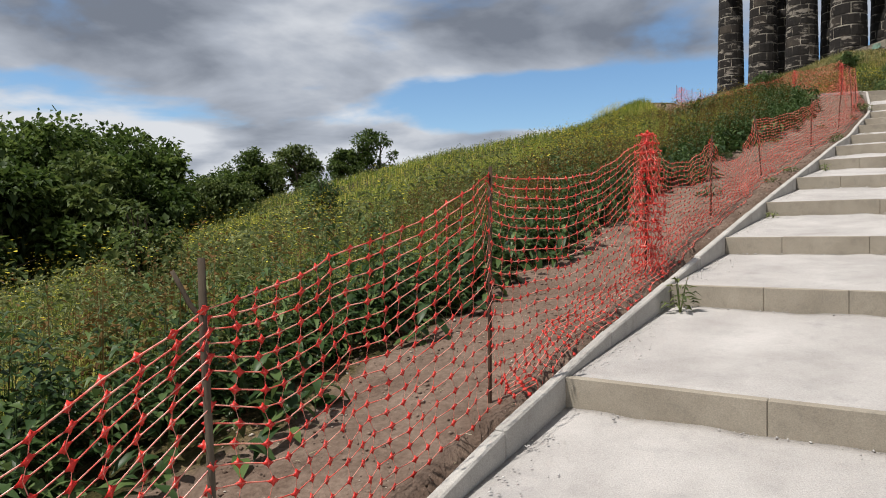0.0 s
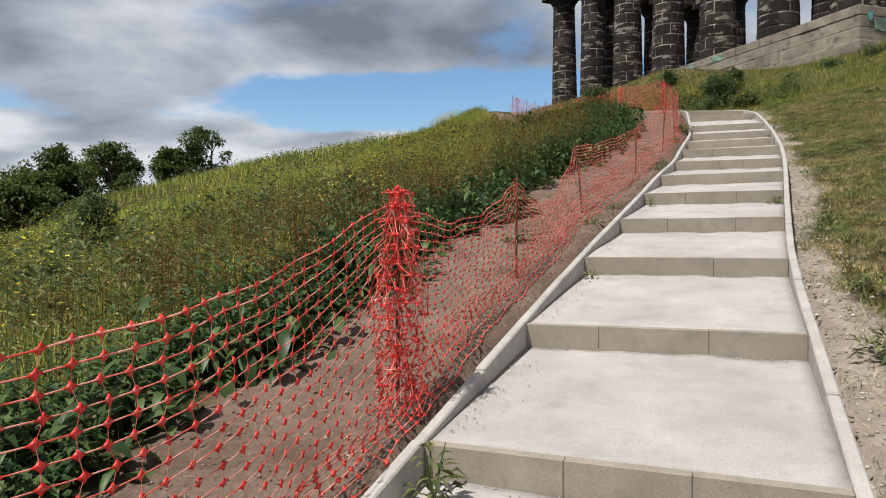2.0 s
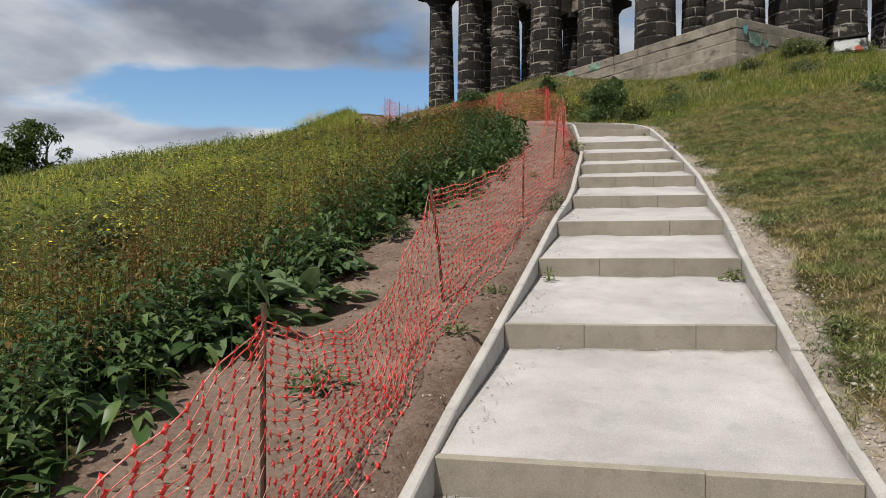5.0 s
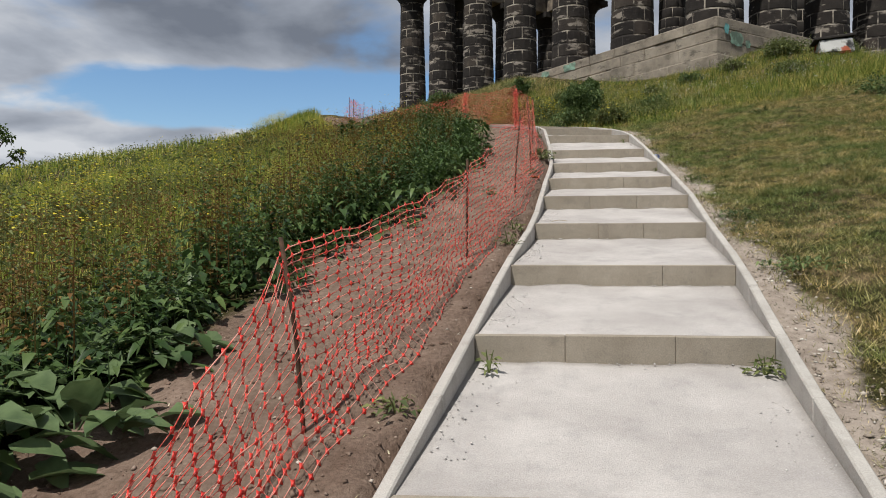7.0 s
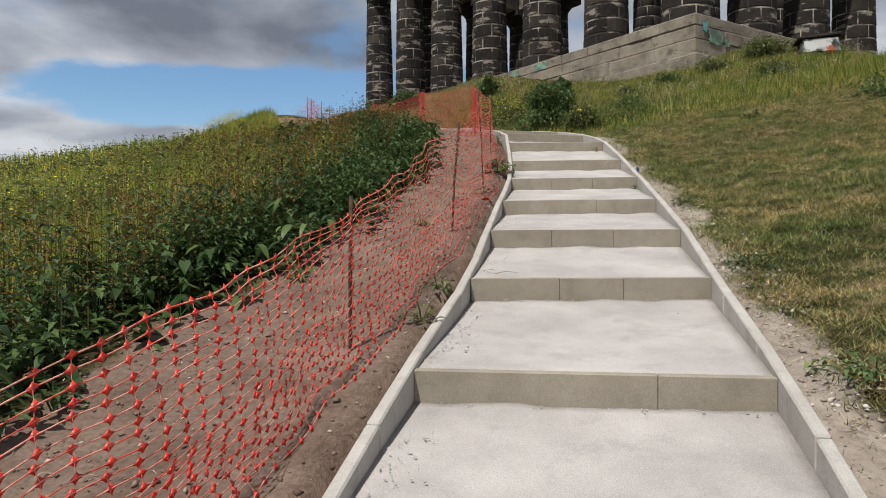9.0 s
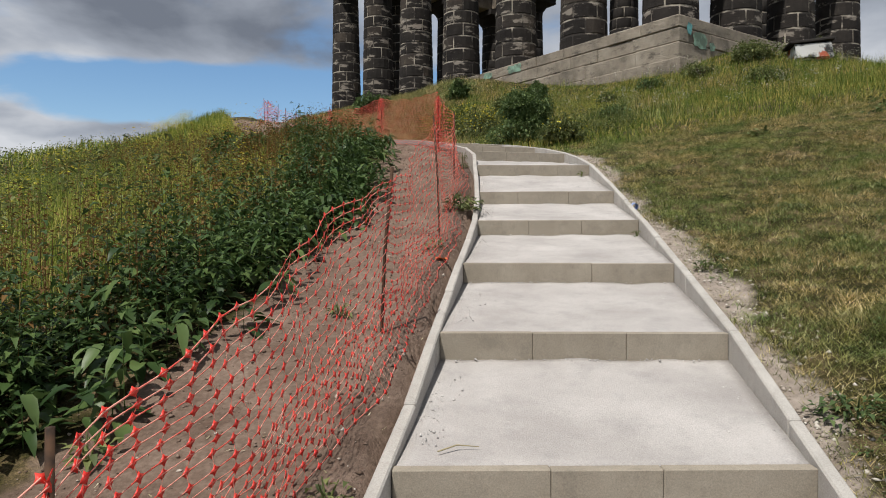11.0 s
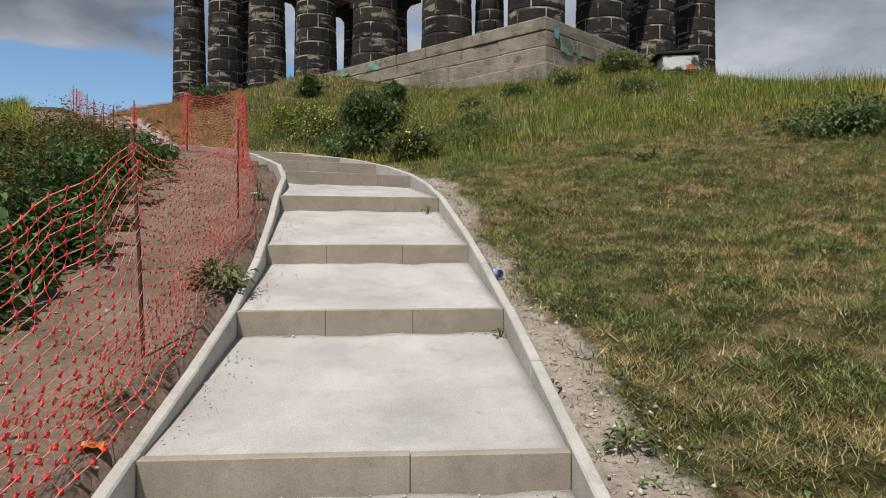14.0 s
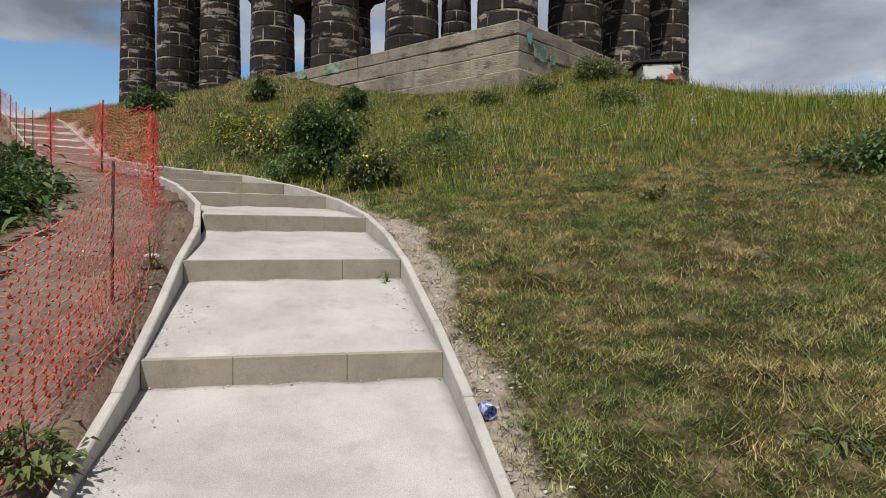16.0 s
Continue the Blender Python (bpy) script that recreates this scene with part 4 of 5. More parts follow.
# coarser turf over the lower lawn, away from the path
P = scatter(150000, 0.0, 16.0, -6.0, 22.0, lambda x, y: (x - centre_x(y) > 1.5) & (x - centre_x(y) > 1.5 + 0.5 * (y - 4)), rg)
turf_blades("short_grass", "short dry mown grass on the lower slope", P, rg.uniform(0.02, 0.05, len(P)), rg.uniform(0.012, 0.022, len(P)), rg.uniform(0.6, 2.6, len(P)), M_SHORT, rg)


def herb_leaves(P, height, count, size, r, splay=1.0, droop=0.35, ratio=0.5, maker=leaves):
    """Leaves spread up the stems of many herbs."""
    n = len(P)
    base = np.repeat(P, count, 0)
    hh = np.repeat(height, count)
    t = r.uniform(0.12, 1.0, n * count)
    cx, sy = unit_rand(n * count, r)
    ax = np.stack([cx * splay, sy * splay, r.uniform(-0.25, 0.6, n * count)], 1)
    off = np.stack([cx, sy, np.zeros(n * count)], 1) * r.uniform(0.0, 0.05, n * count)[:, None]
    C = base + off
    C[:, 2] += hh * t
    ln = size * r.uniform(0.6, 1.35, n * count) * (1.15 - 0.55 * t)
    return maker(C, ax, ln, ln * ratio * r.uniform(0.8, 1.2, n * count), droop * r.uniform(0.3, 1.6, n * count), r)


def herb_stuff(name, label, P, height, count, size, material, r, category="plants", stem=0.006, **kw):
    v, t = herb_leaves(P, height, count, size, r, **kw)
    sv, sq, st = blades(P, height * 1.02, np.full(len(P), stem), r.uniform(0, 0.12, len(P)), r)
    me = mesh_np(name, np.concatenate([v, sv]), [t, st + len(v), sq + len(v)], material)
    return tagged(new(name, me), label, category, kind="stuff")


rn = np.random.default_rng(5)
# dark low clover and weed patches in the turf
P = scatter(15000, 1.2, 9.0, 4.0, 24.0, lambda x, y: turf_keep(x, y) & (rn.uniform(0, 1, len(x)) < np.clip(patch(x, y, 2.9, 7.0) * 1.6 - 0.7, 0, 1)), rn)
herb_stuff("turf_weeds", "low dark green clover patches in the dry turf", P, rn.uniform(0.02, 0.07, len(P)), 9, 0.032, M_BUSH, rn, "weeds", stem=0.002, ratio=0.6)
# bank of nettles and docks along the soil
P = scatter(24000, -7.0, 1.6, -1.0, 24.0, lambda x, y: (left_of(x, y) > 0.02 + 0.25 * patch(x, y, 2.2)) & (left_of(x, y) < 0.75 + 0.6 * patch(x, y, 1.0)) & (rn.uniform(0, 1, len(x)) < 0.85), rn)
hh = rn.uniform(0.3, 0.72, len(P)) * (0.55 + 0.75 * patch(P[:, 0], P[:, 1], 3.2, 5.0)) * np.clip(0.55 + left_of(P[:, 0], P[:, 1]) * 0.7, 0.5, 1.15)
herb_stuff("nettle_bank", "dense dark green nettles and docks beside the soil", P, hh, 15, 0.10, M_NETTLE, rn, "nettles")
P = scatter(3600, -7.0, 1.6, -1.0, 30.0, lambda x, y: (left_of(x, y) > -0.15) & (left_of(x, y) < 0.9), rn)
herb_stuff("dock_leaves", "broad glossy dock leaves at the foot of the bank", P, rn.uniform(0.12, 0.4, len(P)), 9, 0.15, M_NETTLE, rn, "plants", ratio=0.42, droop=0.6, maker=broad_leaves)
P = scatter(11000, -11.0, 1.0, 0.0, 32.0, lambda x, y: (left_of(x, y) > 0.7) & (left_of(x, y) < 7) & (rn.uniform(0, 1, len(x)) < patch(x, y, 0.8, 1.2)), rn)
herb_stuff("tall_herbs", "mixed tall green herbs on the meadow edge", P, rn.uniform(0.3, 0.8, len(P)) * (0.6 + 0.7 * patch(P[:, 0], P[:, 1], 2.6, 3.0)), 18, 0.075, M_WEED, rn, "plants", ratio=0.35, maker=slips)
P = scatter(16000, -40.0, 1.0, -4.0, 50.0, lambda x, y: (left_of(x, y) > 3.0) & (rn.uniform(0, 1, len(x)) < patch(x, y, 0.45, 3.3) ** 2), rn)
herb_stuff("far_herbs", "clumps of green herbs across the hillside", P, rn.uniform(0.4, 0.95, len(P)), 9, 0.20, M_WEED, rn, "plants", ratio=0.45, maker=slips)
# rusty dock seed heads
P = scatter(12000, -11.0, 1.5, 0.5, 34.0, lambda x, y: (left_of(x, y) > 0.35) & (left_of(x, y) < 5.5) & (rn.uniform(0, 1, len(x)) < patch(x, y, 1.4, 0.4) ** 2.2), rn)
herb_stuff("dock_seed_heads", "rusty brown dock seed heads above the grass", P, rn.uniform(0.5, 0.95, len(P)), 22, 0.045, M_DOCK, rn, "plants", stem=0.008, splay=0.7, ratio=0.7, maker=slips)

P = scatter(6000, -4.5, 1.5, 6.0, 28.0, lambda x, y: (left_of(x, y) > 0.45) & (left_of(x, y) < 2.4) & (rn.uniform(0, 1, len(x)) < patch(x, y, 1.7, 6.4)), rn)
herb_stuff("dock_seed_heads", "rusty dock seed heads along the top of the bank", P, rn.uniform(0.5, 0.82, len(P)), 18, 0.04, M_DOCK, rn, "plants", stem=0.007, splay=0.7, ratio=0.7, maker=slips)


def flower_stuff(name, label, P, height, spread, count, size, material, r):
    n = len(P)
    C = np.repeat(P, count, 0) + np.concatenate([r.normal(0, spread, (n * count, 2)), np.zeros((n * count, 1))], 1)
    C[:, 2] += np.repeat(height, count) * r.uniform(0.75, 1.1, n * count)
    ax = np.stack([*unit_rand(n * count, r), r.uniform(-0.2, 0.4, n * count)], 1)
    v, t = slips(C, ax, np.full(n * count, size), np.full(n * count, size), np.zeros(n * count), r, 0.1)
    sv, sq, st = blades(P, height, np.full(n, 0.006), np.full(n, 0.05), r)
    me = mesh_np(name, v, [t], material)
    ob = tagged(new(name, me), label, "flowers", kind="stuff")
    st_me = mesh_np("stems", sv, [st, sq], M_WEED)
    tagged(new("flower_stems", st_me), "thin green flower stems in the meadow", "flowers", kind="stuff")
    return ob


rf = np.random.default_rng(8)
P = scatter(6500, -14.0, 0.5, 0.5, 30.0, lambda x, y: (left_of(x, y) > 1.3) & (rf.uniform(0, 1, len(x)) < patch(x, y, 1.3, 5.0) ** 3), rf)
flower_stuff("yellow_flowers", "small yellow flowers scattered in the meadow", P, rf.uniform(0.6, 1.1, len(P)), 0.10, 9, 0.03, M_YELLOW, rf)
P = scatter(1500, 0.6, 5.2, 23.6, 36.0, lambda x, y: (x - centre_x(y) > 1.15) & (x - centre_x(y) < 5.5) & (rf.uniform(0, 1, len(x)) < patch(x, y, 1.5, 2.5) * 1.2), rf)
herb_stuff("bank_herbs", "tangled green weeds on the bank by the bend", P, rf.uniform(0.2, 0.62, len(P)), 16, 0.075, M_WEED, rf, "plants", ratio=0.4, maker=slips)
P = scatter(420, 0.6, 5.0, 25.0, 35.0, lambda x, y: (x - centre_x(y) > 1.3) & (x - centre_x(y) < 4.5) & (patch(x, y, 1.1, 8.0) > 0.5), rf)
flower_stuff("yellow_flowers", "yellow flowers among weeds on the bank", P, rf.uniform(0.35, 0.75, len(P)), 0.09, 10, 0.028, M_YELLOW, rf)
P = scatter(140, -12.0, 0.0, 1.0, 26.0, lambda x, y: (left_of(x, y) > 1.5) & (rf.uniform(0, 1, len(x)) < 0.5), rf)
flower_stuff("white_flowers", "small white flower heads in the meadow", P, rf.uniform(0.6, 0.95, len(P)), 0.05, 10, 0.018, M_WHITE, rf)
P = scatter(1800, -11.0, -5.4, 36.0, 45.0, lambda x, y: (left_of(x, y) > 1.0) & (np.hypot((x + 8.2) / 2.3, (y - 40.3) / 3.4) < 1), rf)
flower_stuff("yellow_flowers", "patch of yellow flowers on the crest of the mound", P, rf.uniform(0.5, 0.8, len(P)), 0.12, 12, 0.035, M_YELLOW, rf)
P = scatter(900, 3.0, 14.0, 22.0, 36.0, lambda x, y: (x - centre_x(y) > 4) & (rf.uniform(0, 1, len(x)) < 0.25) & ~under_plinth(x, y), rf)
flower_stuff("white_umbels", "white umbel flowers on the upper slope", P, rf.uniform(0.3, 0.6, len(P)), 0.05, 12, 0.03, M_WHITE, rf)


# ---- trees and bushes ----
def crown(lobes, count, size, material, r, name="crown"):
    """Leaf clumps on the outsides of several uneven lobes."""
    vol = np.array([l[3] ** 2 for l in lobes])
    pick = r.choice(len(lobes), count, p=vol / vol.sum())
    L = np.array(lobes)[pick]
    dvec = r.normal(0, 1, (count, 3))
    dvec /= np.linalg.norm(dvec, axis=1, keepdims=True)
    rad = r.uniform(0.25, 1.35, count) ** 0.6 * (1 + 0.18 * np.sin(dvec[:, 0] * 7 + L[:, 0] * 3) * np.sin(dvec[:, 2] * 6 + L[:, 1]))
    C = L[:, :3] + dvec * (L[:, 3] * rad)[:, None] * np.array([1, 1, 0.85])
    ax = dvec + r.normal(0, 0.7, (count, 3))
    ln = size * r.uniform(0.6, 1.5, count)
    v, t = slips(C, ax, ln, ln * 0.75, r.uniform(0, 0.6, count), r, 0.2)
    return mesh_np(name, v, [t], material)


def tree(x, y, height, spread, seed, material, label, count=5200, size=0.20, sunk=0.0, low=0.25):
    r = np.random.default_rng(seed)
    z = float(ground_z(x, y)) - sunk
    ob = thing("tree", label, "tree", (x, y, z))
    fork = height * r.uniform(0.28, 0.4)
    trunk_pts = [(0, 0, -0.2), (r.normal(0, 0.1), r.normal(0, 0.1), fork * 0.5), (r.normal(0, 0.2), r.normal(0, 0.2), fork), (r.normal(0, 0.3), r.normal(0, 0.3), height * 0.8)]
    w = height * 0.02 + 0.05
    chunks = [tube(trunk_pts, [w * 1.3, w, w * 0.8, w * 0.2], 8)]
    lobes = []
    for k in range(int(r.integers(11, 15))):
        an, t = r.uniform(0, 6.28), r.uniform(low, 0.95)
        reach = spread * (0.35 + 0.6 * math.sin(math.pi * min(1, t * 0.85 + 0.1))) * r.uniform(0.55, 1.0)
        end = (reach * math.cos(an), reach * math.sin(an), height * t)
        start = (trunk_pts[2][0] * t, trunk_pts[2][1] * t, max(fork * 0.7, height * (t - 0.25)))
        chunks.append(tube([start, tuple((s + e) / 2 + r.normal(0, 0.15) for s, e in zip(start, end)), end], [w * 0.45, w * 0.28, w * 0.1], 5))
        lobes.append((*end, spread * r.uniform(0.2, 0.4)))
    lobes.append((0, 0, height * 0.88, spread * 0.34))
    for k in range(22):
        base = lobes[int(r.integers(0, len(lobes)))]
        lobes.append((base[0] * 1.05 + r.normal(0, 0.1) * spread, base[1] * 1.05 + r.normal(0, 0.1) * spread, base[2] + r.uniform(-0.05, 0.8) * base[3], spread * r.uniform(0.06, 0.15)))
    v, f = join_arrays(chunks)
    part("trunk", smooth(mesh_np("trunk", v, [f], M_BARK)), None, ob, "brown trunk with limbs")
    part("crown", crown(lobes, count, size, material, r), None, ob)
    return ob


rt = random.Random(3)
# the wood below the hillside
for k, (ang, dist, h, sp) in enumerate(((62, 34, 11.5, 4.6), (57, 37, 12.0, 4.8), (53, 40, 11.5, 4.6), (55.5, 41, 11.8, 4.6), (51.5, 46, 12.4, 3.8), (59, 47, 13.5, 5.5), (66, 40, 12.5, 5.0),
                                        (54.5, 30, 7.5, 3.6), (60.0, 27, 7.0, 3.4), (52.5, 33, 7.8, 3.0), (50.0, 38, 7.4, 2.8), (65.0, 25, 7.5, 3.8), (70, 32, 10.0, 4.5))):
    an = radians(ang)
    tree(-dist * math.sin(an), dist * math.cos(an), h * 0.58, sp * 0.9, 40 + k, M_TREELEAF if k % 4 != 3 else M_TREEPALE, "broad dark green tree in a dense wood", 8000, 0.28, low=0.06)
# trees beyond the brow
for k, (px, dist, h, sp, mt) in enumerate(((640, 68, 8.5, 2.6, M_TREELEAF), (672, 69, 8.6, 2.1, M_TREELEAF), (612, 67, 7.2, 1.5, M_TREELEAF), (432, 60, 8.2, 2.0, M_TREELEAF), (455, 62, 7.0, 2.2, M_TREELEAF),
                                           (478, 62, 7.0, 1.7, M_TREEPALE), (522, 58, 7.4, 2.1, M_TREEPALE), (398, 56, 6.8, 2.3, M_TREELEAF), (545, 60, 6.2, 1.6, M_TREEPALE), (368, 50, 6.6, 2.2, M_TREEPALE), (385, 54, 6.9, 2.0, M_TREELEAF), (415, 50, 5.6, 1.9, M_TREEPALE))):
    an = radians(27) - math.atan((px - 784) / 1217)
    tree(-dist * math.sin(an), dist * math.cos(an), h - 3.4, sp, 70 + k, mt, "small tree beyond the brow of the hill", 3400, 0.21, low=0.15)


def bush(x, y, height, spread, seed, material, label, count=2600, size=0.07, name="bush", flowers=0):
    r = np.random.default_rng(seed)
    ob = thing(name, label, "bush", (x, y, float(ground_z(x, y))))
    lobes, chunks = [], []
    for k in range(34):
        an, t = r.uniform(0, 6.28), r.uniform(0.1, 1.0) if k < 22 else r.uniform(0.95, 1.4)
        rr = spread * r.uniform(0.1, 0.95) * max(0.3, 1.1 - 0.5 * t)
        end = (rr * math.cos(an), rr * math.sin(an), height * t)
        lobes.append((*end, spread * (r.uniform(0.2, 0.4) if k < 22 else r.uniform(0.06, 0.13))))
        chunks.append(tube([(0, 0, -0.05), (end[0] * 0.4, end[1] * 0.4, end[2] * 0.6), end], [0.02, 0.014, 0.006], 5))
    v, f = join_arrays(chunks)
    part("woody_base", mesh_np("woody_base", v, [f], M_BARK), None, ob)
    part("crown", crown(lobes, count, size, material, r), None, ob)
    if flowers:
        part("blossom", crown([(l[0], l[1], l[2] + l[3] * 0.35, l[3] * 1.02) for l in lobes], flowers, 0.04, M_YELLOW, r, "blossom"), None, ob, "small yellow blossom")
    return ob


bush(2.98, 24.7, 0.8, 0.75, 1, M_BUSH, "dark green leafy bush at the bend of the path", 13000, 0.048)
bush(3.45, 23.2, 0.38, 0.45, 2, M_WEED, "grey-green weedy bush with yellow flowers", 3200, 0.045, flowers=150)
bush(2.3, 27.4, 0.55, 0.75, 3, M_WEED, "yellow-flowering bush beside the path", 2600, 0.06, flowers=420)
bush(1.9, 29.6, 0.6, 0.9, 4, M_TREEPALE, "yellow-green flowering bush below the columns", 2800, 0.07, flowers=700)
bush(3.9, 28.4, 0.4, 0.6, 5, M_WEED, "low green bush on the slope", 2200, 0.07)
bush(4.75, 34.5, 0.62, 0.5, 6, M_BUSH, "round dark bush against the stone platform", 3600, 0.08)
bush(3.5, 32.6, 0.6, 0.6, 7, M_WEED, "grey-green bush below the columns", 2600, 0.08)
bush(2.3, 38.0, 0.6, 0.5, 8, M_BUSH, "low dark bush below the columns", 2200, 0.09)
bush(-1.3, 39.2, 0.42, 0.9, 9, M_BUSH, "low dark bush at the foot of the columns", 2600, 0.10)
bush(11.4, 32.2, 0.35, 0.9, 10, M_WEED, "scrubby bush below the platform corner", 3000, 0.07)
bush(13.6, 32.6, 0.5, 0.6, 11, M_WEED, "scrubby bush beside a broken block", 2200, 0.08)
for k, (bx, by, bh, bs, bm_) in enumerate(((7.9, 32.0, 0.22, 0.5, M_BUSH), (9.3, 31.4, 0.25, 0.6, M_WEED), (6.2, 30.2, 0.22, 0.5, M_WEED), (5.4, 26.6, 0.2, 0.5, M_BUSH), (10.2, 29.2, 0.2, 0.6, M_WEED))):
    bush(bx, by, bh, bs, 60 + k, bm_, "low leafy weeds among long grass on the slope", 1300, 0.06)
bush(8.6, 20.6, 0.10, 0.9, 12, M_BUSH, "dark weedy clump on the open slope", 3000, 0.06)
bush(-2.3, 23.6, 0.22, 0.8, 13, M_NETTLE, "dark broad-leaved clump by the upper soil", 2200, 0.12)
bush(-1.9, 26.4, 0.22, 0.7, 14, M_NETTLE, "dark broad-leaved clump by the upper soil", 2000, 0.12)
bush(-10.5, 14.0, 1.0, 0.9, 15, M_BUSH, "small dark bramble with white flowers in the meadow", 2200, 0.08)
bush(-7.6, 6.2, 0.95, 0.7, 16, M_TREEPALE, "yellow-green sapling in the meadow", 1300, 0.09)
bush(-3.5, 11.0, 0.45, 0.5, 17, M_WEED, "tall weedy clump with yellow flowers", 1600, 0.08, flowers=160)


# ---- small things beside the path ----
def path_top(x, y):
    """Height of the ground or of the tread at a place."""
    for i in range(len(STATIONS) - 1):
        a0, b0 = STATIONS[i], STATIONS[i + 1]
        if a0[1] <= y < b0[1] and abs(x - float(centre_x(y))) < HALF:
            t = (y - a0[1]) / (b0[1] - a0[1])
            return a0[2] + (b0[2] - RISE - a0[2]) * t - 0.008
    return float(ground_z(x, y))


def leaves_of(v, k):
    """One broad leaf out of many, with its faces."""
    q = np.array([[r_ * 3 + s, r_ * 3 + s + 1, r_ * 3 + s + 4, r_ * 3 + s + 3] for r_ in range(4) for s in (0, 1)])
    return v[k * 15:(k + 1) * 15], q


def weed(x, y, spread, height, count, leaf, seed, label, material=None, ratio=0.4, stalks=3):
    """A low weed: leaves on short stalks from one root, with a few upright stems."""
    r = np.random.default_rng(seed)
    ob = thing("weed", label, "weed", (x, y, path_top(x, y) - 0.004))
    an = r.uniform(0, 6.28, count)
    rad = spread * r.uniform(0.05, 0.75, count)
    C = np.stack([rad * np.cos(an), rad * np.sin(an), height * r.uniform(0.05, 0.9, count) * (1.1 - 0.6 * rad / spread)], 1)
    ax = np.stack([np.cos(an + r.normal(0, 0.6, count)), np.sin(an + r.normal(0, 0.6, count)), r.uniform(-0.15, 0.7, count)], 1)
    ln = leaf * r.uniform(0.6, 1.4, count)
    maker = broad_leaves if leaf > 0.075 else leaves
    v, t = maker(C, ax, ln, ln * ratio, r.uniform(0.1, 0.6, count), r)
    if leaf > 0.2:
        for k in range(count):
            one = leaves_of(v, k)
            part("leaf", mesh_np("leaf", one[0], [one[1]], material or M_WEED), None, ob)
    else:
        tagged(part("leaf_rosette", mesh_np("leaf_rosette", v, [t], material or M_WEED), None, ob), kind="stuff")
    chunks = [tube([(0, 0, -0.02), (spread * 0.2 * math.cos(k * 2.1), spread * 0.2 * math.sin(k * 2.1), height * 0.6), (spread * 0.4 * math.cos(k * 2.1), spread * 0.4 * math.sin(k * 2.1), height * 1.1)], [0.005, 0.004, 0.002], 5) for k in range(stalks)]
    v, f = join_arrays(chunks)
    part("stem", mesh_np("stem", v, [f], material or M_WEED), None, ob)
    return ob


for k, (x, y, sp, h, n, lf, ml) in enumerate((
        (-0.62, 4.40, 0.12, 0.20, 46, 0.065, M_WEED), (1.66, 10.12, 0.10, 0.09, 40, 0.055, M_WEED), (0.36, 10.16, 0.06, 0.10, 18, 0.05, M_WEED),
        (1.30, 17.30, 0.22, 0.18, 190, 0.07, M_WEED), (1.42, 19.33, 0.07, 0.20, 16, 0.06, M_WEED), (0.35, 20.6, 0.1, 0.1, 20, 0.06, M_WEED),
        (1.33, 5.75, 0.24, 0.16, 90, 0.07, M_WEED), (1.55, 6.9, 0.16, 0.12, 60, 0.06, M_WEED), (2.5, 11.6, 0.34, 0.10, 170, 0.05, M_BUSH),
        (1.88, 9.0, 0.14, 0.10, 40, 0.06, M_WEED), (2.72, 13.35, 0.26, 0.10, 130, 0.05, M_BUSH), (2.97, 15.5, 0.12, 0.08, 46, 0.06, M_WEED),
        (-0.02, 9.55, 0.12, 0.07, 40, 0.05, M_WEED), (-0.22, 8.85, 0.10, 0.06, 34, 0.05, M_WEED), (0.55, 12.2, 0.12, 0.10, 40, 0.05, M_WEED), (0.62, 12.75, 0.10, 0.08, 34, 0.05, M_WEED),
        (0.45, 14.47, 0.09, 0.07, 30, 0.045, M_WEED), (1.02, 15.9, 0.10, 0.08, 30, 0.05, M_WEED), (-0.85, 8.2, 0.20, 0.12, 60, 0.07, M_NETTLE),
        (-0.9, 11.4, 0.16, 0.10, 44, 0.07, M_NETTLE), (-0.3, 13.1, 0.10, 0.10, 30, 0.06, M_WEED), (4.35, 16.9, 0.18, 0.06, 34, 0.06, M_WEED), (5.3, 17.2, 0.2, 0.06, 36, 0.06, M_WEED),
        (5.81, 20.7, 0.22, 0.10, 60, 0.08, M_WEED), (-0.18, 7.45, 0.06, 0.06, 16, 0.05, M_WEED), (2.84, 16.72, 0.05, 0.06, 14, 0.04, M_WEED), (2.95, 19.4, 0.05, 0.07, 14, 0.04, M_WEED))):
    weed(x, y, sp, h, n, lf, 300 + k, "low grey-green weed rooted beside the path" if ml is M_WEED else "low dark green weed in the dry turf" if ml is M_BUSH else "small dark green weed on the bare soil", ml)

for k, (x, y, s) in enumerate(((-1.5, 9.1, 1.1), (-1.32, 9.5, 1.0), (-1.62, 9.95, 1.1), (-1.25, 10.15, 0.8), (-1.9, 10.5, 0.9), (-1.75, 8.7, 1.0))):
    weed(x, y, 0.42 * s, 0.20 * s, 36, 0.21 * s, 340 + k, "sprawling burdock with large drooping grey-green leaves", M_BURDOCK, 0.62, 4)
rl = np.random.default_rng(77)
P = scatter(1000, -5.5, 1.4, 1.0, 24.0, lambda x, y: (left_of(x, y) > -0.1) & (left_of(x, y) < 0.9), rl)
herb_stuff("dock_foliage", "large broad dock leaves along the edge of the soil", P, rl.uniform(0.25, 0.6, len(P)), 10, 0.15, M_NETTLE, rl, "plants", ratio=0.42, droop=0.7, maker=broad_leaves)


